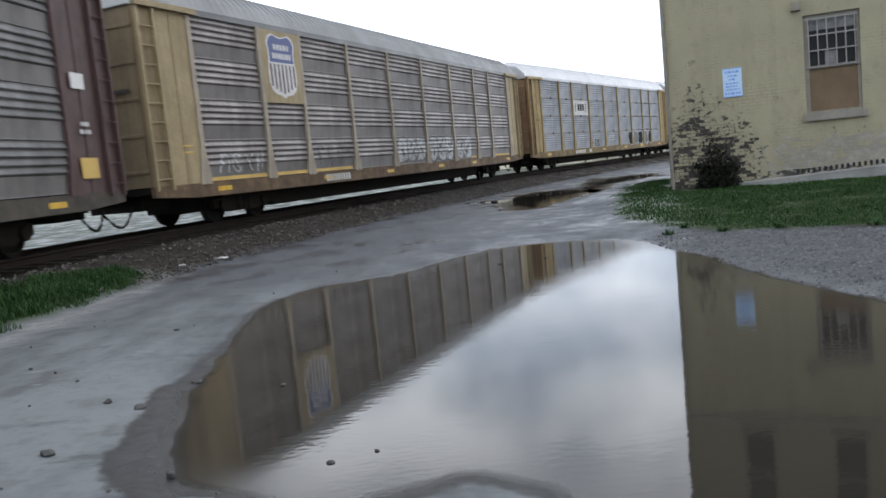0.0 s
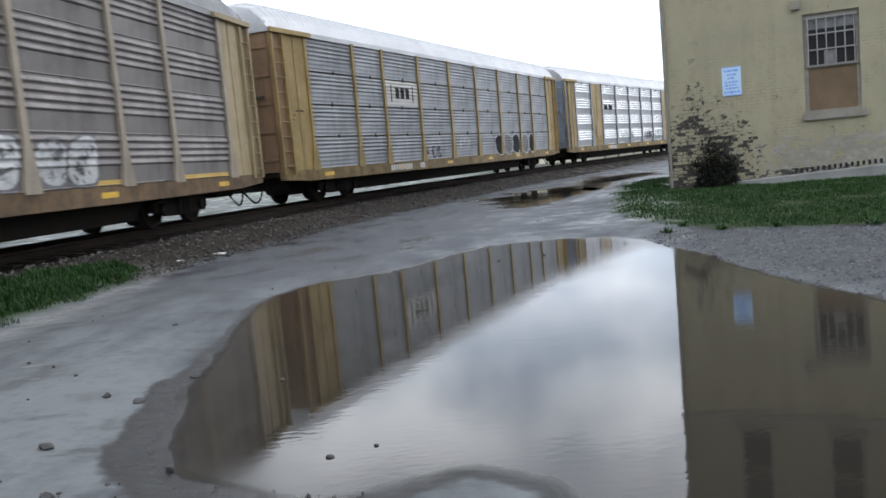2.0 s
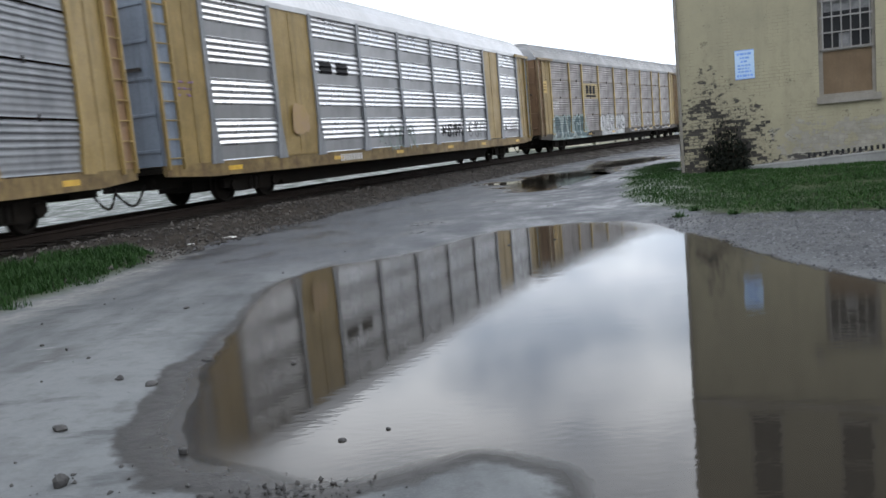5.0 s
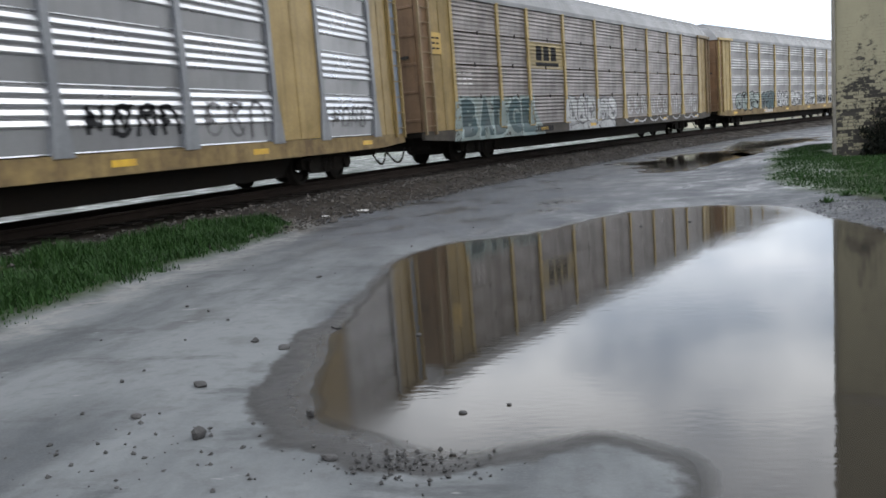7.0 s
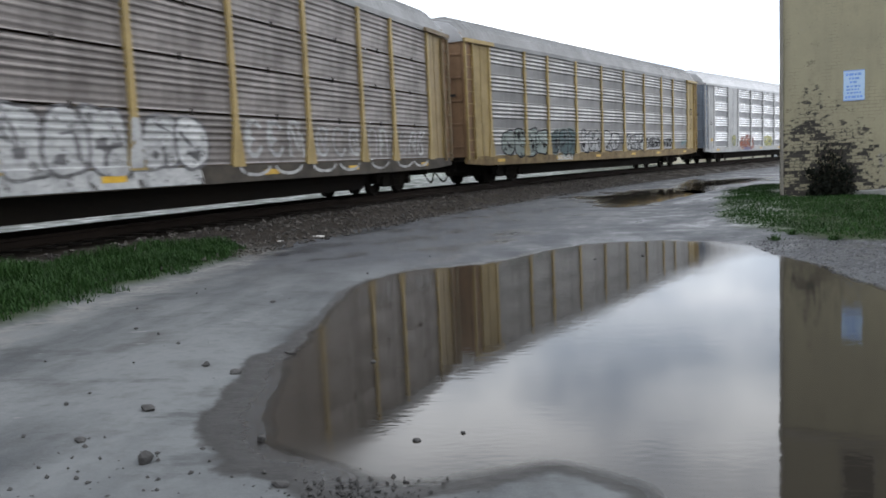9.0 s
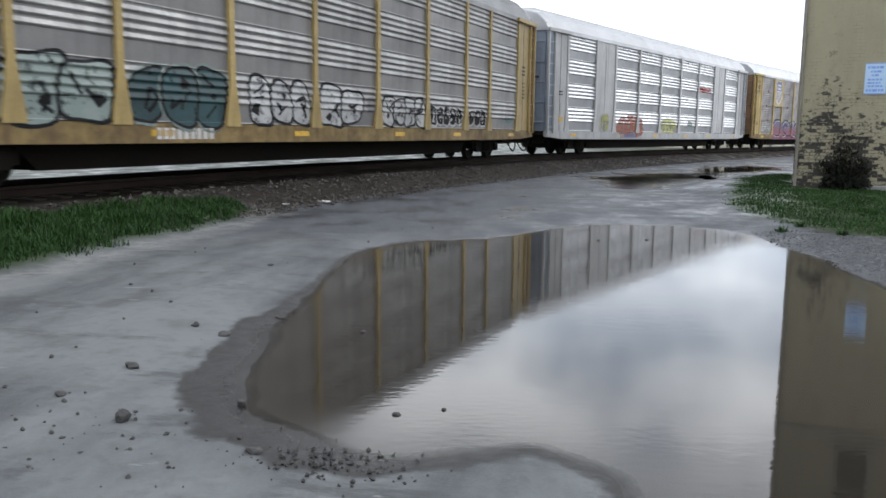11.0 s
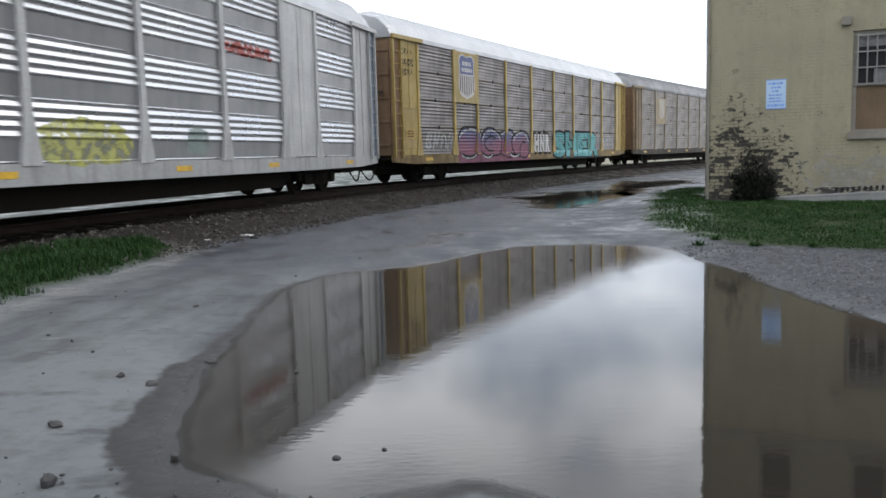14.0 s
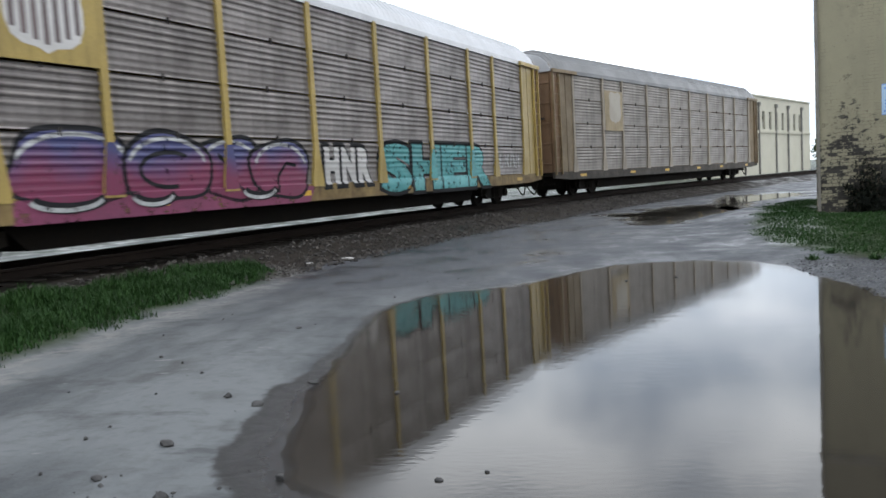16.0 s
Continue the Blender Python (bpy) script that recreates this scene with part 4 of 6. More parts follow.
def block_tag(car, x0, x1, z, h, seed, fill, ink, outline=None):
    """A run of swollen, unreadable sprayed letters: filled, outlined and shaded, crowding one another."""
    rng = random.Random(seed)
    k = max(1, round((x1 - x0) / (h * 0.8)))
    w = (x1 - x0) / k
    for i in range(k):
        x, tall, lean = x0 + w * (i + 0.5), h * rng.uniform(0.86, 1.06), rng.uniform(-0.18, 0.18)
        a0, a1, e = rng.uniform(0, 6.28), rng.uniform(0, 6.28), rng.choice((2.6, 3.4, 5.0))
        def ring(grow):
            pts = []
            for j in range(40):
                a = 2 * math.pi * j / 40
                r = (abs(math.cos(a)) ** e + abs(math.sin(a)) ** e) ** (-1 / e) * (0.93 + 0.06 * math.sin(2 * a + a0) + 0.05 * math.sin(3 * a + a1))
                b = (tall / 2 + grow) * r * math.sin(a)
                pts.append(((w * 0.56 + grow) * r * math.cos(a) + lean * b, b))
            return pts
        up = 4 * (i % 2)
        for pts, m, layer, label in ((ring(0.05), ink, 1 + up, "dark outline of a sprayed letter"), (ring(-0.015), fill, 2 + up, "fill of an unreadable sprayed letter")):
            paint(car, "graffiti", Shape().add([(0, 0, 0)] + [(a, b, 0) for a, b in pts], [(0, j + 1, (j + 1) % 40 + 1) for j in range(40)]), m, x, z, label, layer)
        for n in range(3):
            cx, cy, a = rng.uniform(-0.25, 0.25) * w, rng.uniform(-0.3, 0.3) * tall, rng.uniform(0, 3.14)
            if n < 2:
                long, bend = rng.uniform(0.22, 0.42) * tall, rng.uniform(-0.12, 0.12)
                pts = [(cx + long * t * math.cos(a) + bend * (1 - 4 * t * t) * math.sin(a), cy + long * t * math.sin(a)) for t in np.linspace(-0.5, 0.5, 7)]
                paint(car, "graffiti", ribbon(pts, rng.uniform(0.04, 0.1)), ink, x, z, "inner stroke of a sprayed letter", 3 + up)
            else:
                r = rng.uniform(0.08, 0.15) * tall
                tri = [(cx + r * rng.uniform(0.7, 1.6) * math.cos(a + q), cy + r * rng.uniform(0.6, 1.2) * math.sin(a + q)) for q in (0, 1.3, 2.6, 4.2)]
                paint(car, "graffiti", Shape().add([(p, q, 0) for p, q in tri], [(0, 1, 2, 3)]), ink, x, z, "dark hollow of a sprayed letter", 3 + up)
        if outline:
            pts = ring(0.075)
            paint(car, "graffiti", ribbon(pts[2:34], 0.05), outline, x, z, "pale halo of a sprayed letter", 3 + up)


def word(car, text, x0, x1, z0, z1, fill, line, label):
    """A sprayed word, letter by letter, with its outline."""
    w = (x1 - x0) / len(text)
    for i, ch in enumerate(text):
        for m, grow, layer in ((line, 0.11, 2), (fill, 0.075, 3)):
            me = lettering(ch, 1.0, 0.0, grow)
            co = np.array([v.co[:] for v in me.vertices])
            lo, hi = co.min(0), co.max(0)
            pad = 0.06 if layer == 3 else -0.05
            for v in me.vertices:
                v.co = ((v.co.x - lo[0]) / (hi[0] - lo[0]) * (w * 1.02 - 2 * pad) - w * 0.51 + pad, (v.co.y - lo[1]) / (hi[1] - lo[1]) * (z1 - z0 - 2 * pad) + pad, 0)
            paint(car, "graffiti", me, m, x0 + w * (i + 0.5), z0, label if layer == 3 else "sprayed outline of a letter", layer)


def marks(car, x, w=2.2, m=None):
    bars(car, w, 0.2, 9, m or M_WHITE, x, 0.84, "white stencilled mark", 2)


def extras_union(m):
    def go(car):
        board(car, -8.1, 3.98, 1.85, 1.95, m, "painted emblem board", True)
        shield(car, -8.1, 4.0)
    return go


def extras_0(car):
    bars(car, 0.6, 0.3, 1, M_WHITE, 12.4, 3.17, "white placard", 5, "marking", True)
    bars(car, 0.3, 0.08, 3, M_WHITE, 12.4, 2.35, "", 5, "marking", True)
    bars(car, 0.4, 0.08, 3, M_WHITE, 12.4, 2.2, "", 5, "marking", True)
    board(car, 12.4, 1.5, 0.6, 0.4, M_YELLOW, "yellow placard", True)


def extras_1(car):
    block_tag(car, -1.2, 1.25, 1.55, 0.95, 11, P_WHITE, P_GREY)
    block_tag(car, 1.65, 4.1, 1.55, 1.0, 12, P_WHITE, P_GREY)
    block_tag(car, 4.5, 6.2, 1.5, 0.9, 13, P_WHITE, P_GREY)
    tag_row(car, -11.3, -9.3, 1.45, 0.62, 14, None, None, 0.05)
    tag_row(car, -6.7, -4.5, 1.5, 0.7, 15, P_GREY, None, 0.06)
    for a, c in ((-11.6, -9.3), (-8.9, -7.3), (-6.8, -4.6), (6.0, 6.9), (9.3, 11.6)):
        board(car, (a + c) / 2, 1.09, c - a, 0.09, M_YELLOW, "yellow painted panel foot")
    bars(car, 0.45, 0.3, 1, M_YELLOW, -12.3, 1.8, "small yellow placard", 2)
    marks(car, -5.6, 1.5)


def extras_2(car):
    board(car, -5.7, 3.5, 2.5, 0.9, M_WHITE, "white name board")
    bars(car, 1.2, 0.4, 3, M_BLACK, -5.65, 3.52, "dark block of a name")
    for x in (-6.55, -4.85):
        bars(car, 0.12, 0.6, 1, M_BLACK, x, 3.5, "dark bracket")
    marks(car, -6.3, 1.7)
    marks(car, -4.6, 0.4)
    for i, (x, w) in enumerate(((4.0, 1.25), (5.15, 1.3), (6.3, 1.25), (7.7, 1.15), (8.7, 0.8))):
        paint(car, "paint_patch", blob_shape(40, 200 + i, w * 0.95, 0.95), M_BLACK if i % 2 == 0 else P_GREY, x, 1.45, "dark fill of a bubble letter", 1 + i % 2)
        loop = [(w * 0.5 * math.cos(a) * (1 + 0.12 * math.sin(3 * a + i)), 0.5 * math.sin(a)) for a in np.linspace(-0.4, 5.6, 26)]
        paint(car, "graffiti", ribbon(loop, 0.06), P_WHITE, x, 1.45, "white outline of a bubble letter", 3)
    tag_row(car, -12.9, -12.1, 2.5, 0.7, 23, M_BLACK)
    tag_row(car, -4.1, -2.7, 1.3, 0.5, 24, M_BLACK, None, 0.05)
    tag_row(car, -0.85, 0.45, 1.55, 0.5, 25, P_WHITE, None, 0.05)
    tag_row(car, 1.8, 3.1, 1.6, 0.26, 26, P_WHITE, None, 0.03)


def extras_3(car):
    bars(car, 1.9, 0.34, 2, M_BLACK, -5.8, 3.5, "dark block of a name")
    tag_row(car, -3.5, -0.5, 1.35, 0.95, 31, P_PALE)
    tag_row(car, 1.9, 4.1, 1.5, 0.6, 32, M_BLACK)
    tag_row(car, 4.7, 6.8, 1.5, 0.75, 34, P_GREY, None, 0.06)
    tag_row(car, 9.5, 11.4, 1.5, 0.6, 35, P_GREY, None, 0.05)
    paint(car, "paint_patch", blob_shape(40, 36, 0.9, 0.9), M_HAZE, -8.1, 2.0, "faint violet overspray", 5, True)
    tag_row(car, -13.0, -12.3, 2.7, 0.6, 33, P_BLUE)
    marks(car, -5.4, 1.4)


def extras_4(car):
    board(car, -12.75, 3.55, 0.55, 0.62, M_YELLOW, "yellow placard", True)
    for k in range(3):
        bars(car, 0.4, 0.05, 2, M_BLACK, -12.75, 3.7 - 0.15 * k, "", 5, "marking", True)
    for k in range(3):
        bars(car, 0.9, 0.05, 3, M_WHITE, -11.2, 2.72 - 0.16 * k, "white stencilled mark", 2)
    board(car, -5.7, 3.42, 2.62, 0.93, M_FADED, "faded yellow name board")
    bars(car, 1.7, 0.5, 3, M_BLACK, -5.65, 3.5, "dark block of a name")
    bars(car, 2.4, 0.13, 1, M_BLACK, -5.35, 3.12, "dark rule under a name")
    paint(car, "paint_patch", Shape().add([(-2.75, -0.62, 0), (3.2, -0.62, 0), (2.5, 0.45, 0), (2.15, 0.7, 0), (-2.2, 0.72, 0), (-2.35, 0.3, 0)], [(0, 1, 2, 3, 4, 5)]), P_PALE, -9.35, 1.28, "pale mint sprayed ground", 1)
    word(car, "BADGE", -11.6, -6.85, 0.7, 1.98, P_DEEP, P_MIST, "dark teal sprayed letter")
    block_tag(car, -4.15, -1.65, 1.45, 1.2, 42, P_WHITE, P_GREY)
    block_tag(car, -1.2, 0.45, 1.45, 1.15, 43, P_WHITE, P_GREY)
    tag_row(car, 1.65, 4.1, 1.55, 0.95, 44, P_WHITE, None, 0.11)
    tag_row(car, 4.5, 7.0, 1.5, 0.9, 45, P_WHITE, None, 0.09)
    tag_row(car, 7.3, 11.4, 1.5, 0.85, 46, P_WHITE, None, 0.07)
    for i, x in enumerate((2.0, 3.3, 4.9, 6.2, 8.0, 9.7, 10.9)):
        arc = [(0.55 * math.cos(a), 0.2 * math.sin(a)) for a in np.linspace(3.3, 6.1, 10)]
        paint(car, "graffiti", ribbon(arc, 0.07), P_WHITE, x, 1.0, "white sprayed loop on the sill", 3)
    paint(car, "paint_band", Shape().add([(-2.2, -0.15, 0), (2.3, -0.15, 0), (2.2, 0.16, 0), (-2.2, 0.16, 0)], [(0, 1, 2, 3)]), P_WHITE, -2.0, 0.84, "white sprayed over the sill", 1)
    marks(car, -6.2, 1.4, M_BLACK)
    board(car, -12.45, 4.15, 0.55, 0.5, M_REFLECTOR, "yellow notice board")


def extras_5(car):
    for k in range(3):
        bars(car, 0.34, 0.07, 2, M_BLACK, 12.35, 3.35 - 0.14 * k, "black stencilled mark", 5, "marking", True)
    for k in range(5):
        bars(car, 0.26, 0.05, 2, M_BLACK, 12.35, 2.75 - 0.13 * k, "black stencilled mark", 5, "marking", True)
    tag_row(car, 10.6, 11.5, 1.35, 0.32, 58, P_TEAL, None, 0.04)
    block_tag(car, -11.0, -7.3, 1.5, 1.1, 51, P_PALE, M_BLACK)
    block_tag(car, -6.9, -4.5, 1.5, 1.15, 55, P_DEEP, M_BLACK, P_PALE)
    block_tag(car, -3.75, -1.65, 1.5, 0.95, 52, P_WHITE, M_BLACK)
    block_tag(car, -1.2, 0.6, 1.5, 0.95, 56, P_WHITE, M_BLACK)
    block_tag(car, 1.7, 4.15, 1.45, 0.8, 53, P_WHITE, M_BLACK)
    paint(car, "paint_patch", blob_shape(40, 57, 0.6, 0.5), P_GREY, 1.15, 1.55, "dark sprayed patch", 1)
    block_tag(car, 4.5, 6.8, 1.4, 0.6, 54, M_BLACK, P_WHITE)
    block_tag(car, 7.35, 8.8, 1.4, 0.55, 59, M_BLACK, P_WHITE)
    marks(car, -5.6, 1.5)


def extras_6(car):
    for k in range(2):
        bars(car, 0.36, 0.06, 2, M_BLACK, -12.45, 2.62 - 0.12 * k, "black stencilled mark", 5, "marking", True)
    board(car, -12.4, 1.5, 0.4, 0.2, M_YELLOW, "ochre placard", True)
    paint(car, "paint_patch", blob_shape(40, 61, 3.5, 1.1), P_RED, -5.1, 1.27, "orange-red sprayed patch", 1)
    paint(car, "paint_patch", blob_shape(40, 62, 0.9, 0.8), P_LIME, -8.15, 1.45, "lime overspray", 5, True)
    paint(car, "paint_patch", blob_shape(40, 63, 2.5, 0.85), P_LIME, -0.1, 1.35, "lime overspray", 1)
    paint(car, "paint_patch", blob_shape(40, 64, 0.9, 0.6), P_PALE, 3.2, 1.4, "pale blue overspray", 1)
    tag_row(car, 4.4, 6.6, 3.5, 0.32, 65, M_RED)
    marks(car, -5.4, 1.9, M_BLUE)


def extras_7(car):
    extras_union(BRIGHT)(car)
    for k in range(3):
        tag_row(car, -13.1, -12.2, 4.55 - 0.34 * k, 0.28, 171 + k, M_BLACK, None, 0.03, True)
    part("locker", Shape().box(-12.93, -12.02, -SIDE - 0.03, -SIDE - 0.0155, 1.22, 2.62).box(-13.0, -11.95, -SIDE - 0.05, -SIDE - 0.0155, 2.63, 2.68), BRIGHT, car, "yellow locker door with a lip above")
    board(car, -12.5, 1.75, 0.62, 0.36, M_YELLOW, "yellow placard", True)
    for k in range(3):
        bars(car, 0.44, 0.04, 2, M_BLACK, -12.5, 1.84 - 0.09 * k, "", 5, "marking", True)
    tag_row(car, -11.4, -9.2, 1.5, 0.7, 71, P_WHITE)
    for i, (x, w) in enumerate(((-7.75, 2.5), (-5.85, 2.2), (-4.25, 2.0), (-2.7, 2.1))):
        z, up = 1.5 - 0.03 * i, 4 * (i % 2)
        paint(car, "graffiti", bubble(75 + i, w + 0.06, 1.32), M_BLACK, x, z - 0.02, "black outline of a bubble letter", 1 + up)
        paint(car, "graffiti", bubble(75 + i, w - 0.1, 1.16), P_FADE, x, z - 0.03, "magenta and violet bubble letter", 2 + up)
        top = [((w / 2 - 0.2) * math.cos(a), 0.50 * math.sin(a)) for a in np.linspace(0.2, 2.9, 16)]
        paint(car, "graffiti", ribbon(top, 0.075), P_WHITE, x, z - 0.02, "white highlight of a bubble letter", 3 + up)
        inner = (None, [(w * 0.3 * math.cos(a), 0.3 * math.sin(a)) for a in np.linspace(0.9, 5.0, 16)], [(-0.35, 0.3), (0.0, 0.02), (0.28, -0.42)], [(-0.2, -0.45), (-0.12, -0.1), (0.15, 0.15), (0.5, 0.1)])[i]
        if inner:
            paint(car, "graffiti", ribbon(inner, 0.075), M_BLACK, x, z - 0.06, "black inner stroke of a bubble letter", 4 + up)
    for i, (x, w) in enumerate(((-8.0, 1.3), (-6.3, 0.9), (-3.5, 1.0))):
        arc = [(w / 2 * math.cos(a), 0.17 * math.sin(a)) for a in np.linspace(3.3, 6.1, 12)]
        paint(car, "graffiti", ribbon(arc, 0.07), P_WHITE, x, 1.0, "white sprayed drip line", 9)
        paint(car, "graffiti", ribbon(arc, 0.16), M_BLACK, x + 0.05, 1.03, "black sprayed shadow line", 8)
    word(car, "HNR", -1.15, 0.95, 0.95, 1.92, M_WHITE, M_BLACK, "white sprayed letter")
    word(car, "SHER", 1.25, 8.5, 0.66, 2.05, P_TEAL, M_BLACK, "teal sprayed letter")
    tag_row(car, 8.8, 11.4, 1.5, 0.6, 79)
    paint(car, "paint_band", Shape().add([(-3.6, -0.18, 0), (3.5, -0.17, 0), (3.75, 0.17, 0), (-3.6, 0.18, 0)], [(0, 1, 2, 3)]), P_PINK, -5.3, 0.83, "magenta sprayed over the sill", 1)
    bars(car, 0.9, 0.16, 2, M_BLACK, -12.45, 1.5, "", 2)
    for i, z in enumerate((4.5, 4.25, 4.0)):
        bars(car, 0.75, 0.1, 4, M_GREYMARK, -12.5, z, "", 2)


M_FADED = surface("faded_yellow_board", (0.33, 0.25, 0.10), (0.2, 0.16, 0.1), 0.6, wear=0.8)
M_HAZE = surface("faint_violet_overspray", (0.29, 0.19, 0.12), (0.33, 0.225, 0.075), 0.6, wear=0.8)
M_GREYMARK = surface("faded_brown_scrawl", (0.2, 0.13, 0.05), None, 0.6)


def extras_8(car):
    board(car, -8.05, 3.6, 1.85, 1.75, TAN, "faded tan board", True)
    paint(car, "emblem", shield_shape(1.2, 1.4), M_WORN, -7.95, 3.75, "worn whitish emblem", 3, True)


M_WORN = surface("worn_whitish_board", (0.42, 0.38, 0.31), (0.3, 0.26, 0.2), 0.6)


SILL_RUST = surface("rust_streaked_tan_sill", (0.17, 0.104, 0.0476), (0.0272, 0.0187, 0.0136), 0.75, 0, 12, 1.6, 0.85, 0.004, (0.06, 0.038, 0.025))
SILL_DARK = surface("grimy_brown_sill", (0.0638, 0.051, 0.0357), (0.017, 0.0145, 0.0119), 0.75, 0, 12, 1.6, 0.85, 0.004, (0.04, 0.03, 0.022))
SILL_OCHRE = surface("grimy_ochre_sill", (0.235, 0.16, 0.055), (0.05, 0.03, 0.016), 0.7, 0, 12, 1.6, 0.8, 0.004, (0.075, 0.038, 0.018))
WAGONS = [
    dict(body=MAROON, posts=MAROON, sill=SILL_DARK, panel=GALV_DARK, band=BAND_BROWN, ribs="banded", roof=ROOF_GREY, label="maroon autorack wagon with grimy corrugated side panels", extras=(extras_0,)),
    # UMBER ends on tan: shade between wagons is put into the door colour.
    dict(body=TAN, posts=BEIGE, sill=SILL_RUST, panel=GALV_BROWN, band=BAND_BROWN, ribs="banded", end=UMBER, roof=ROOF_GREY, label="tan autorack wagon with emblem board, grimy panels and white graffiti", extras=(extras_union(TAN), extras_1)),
    dict(body=OCHRE, posts=OCHRE, sill=SILL_OCHRE, panel=GALV_BLUE, end=ORANGE, roof=ROOF_WHITE, label="ochre autorack wagon with blue-grey panels and a white name board", extras=(extras_2,)),
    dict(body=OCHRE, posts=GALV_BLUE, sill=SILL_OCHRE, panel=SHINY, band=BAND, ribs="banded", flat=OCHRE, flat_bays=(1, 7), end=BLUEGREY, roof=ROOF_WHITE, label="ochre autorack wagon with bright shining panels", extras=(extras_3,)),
    dict(body=UMBER, posts=OLIVE, flat=OCHRE, sill=SILL_DARK, panel=GALV_BROWN, end=ORANGE, roof=ROOF_GREY, label="brown autorack wagon with yellow name board and teal graffiti", painted_posts=((0, P_PALE), (1, P_PALE), (2, P_PALE), (3, P_WHITE), (4, P_WHITE)), extras=(extras_4,)),
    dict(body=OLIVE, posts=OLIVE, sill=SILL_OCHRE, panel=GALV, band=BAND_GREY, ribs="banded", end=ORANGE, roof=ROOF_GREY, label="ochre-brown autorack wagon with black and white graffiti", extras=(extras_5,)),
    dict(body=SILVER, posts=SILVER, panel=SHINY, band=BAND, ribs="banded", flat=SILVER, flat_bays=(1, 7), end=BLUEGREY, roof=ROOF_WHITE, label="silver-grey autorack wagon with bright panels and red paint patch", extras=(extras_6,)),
    dict(body=BRIGHT, posts=BRIGHT, sill=SILL_OCHRE, panel=GALV_BROWN, end=ORANGE, roof=ROOF_WHITE, label="yellow autorack wagon with emblem board and magenta and teal graffiti", painted_posts=((2, P_FADE), (3, P_FADE), (6, P_TEAL), (7, P_TEAL)), extras=(extras_7,)),
    dict(body=UMBER, posts=BEIGE, sill=SILL_DARK, panel=GALV_TAN, end=ORANGE, roof=ROOF_GREY, label="dusty tan autorack wagon at the end of the train", extras=(extras_8,)),
]
PITCH, S0, SPEED, GAIN = 28.4, -23.033, 11.3025, 0.00726
TRAIN = [carrier(spec) for spec in WAGONS]


def wagon_pose(n, t):
    s = S0 - SPEED * t - GAIN * t * t + n * PITCH + PITCH / 2
    (xa, ya, _), (xb, yb, _) = line(s - 9.8), line(s + 9.8)
    return pose((xa + xb) / 2, (ya + yb) / 2, RAIL_TOP, 0, 0, math.degrees(math.atan2(yb - ya, xb - xa)))


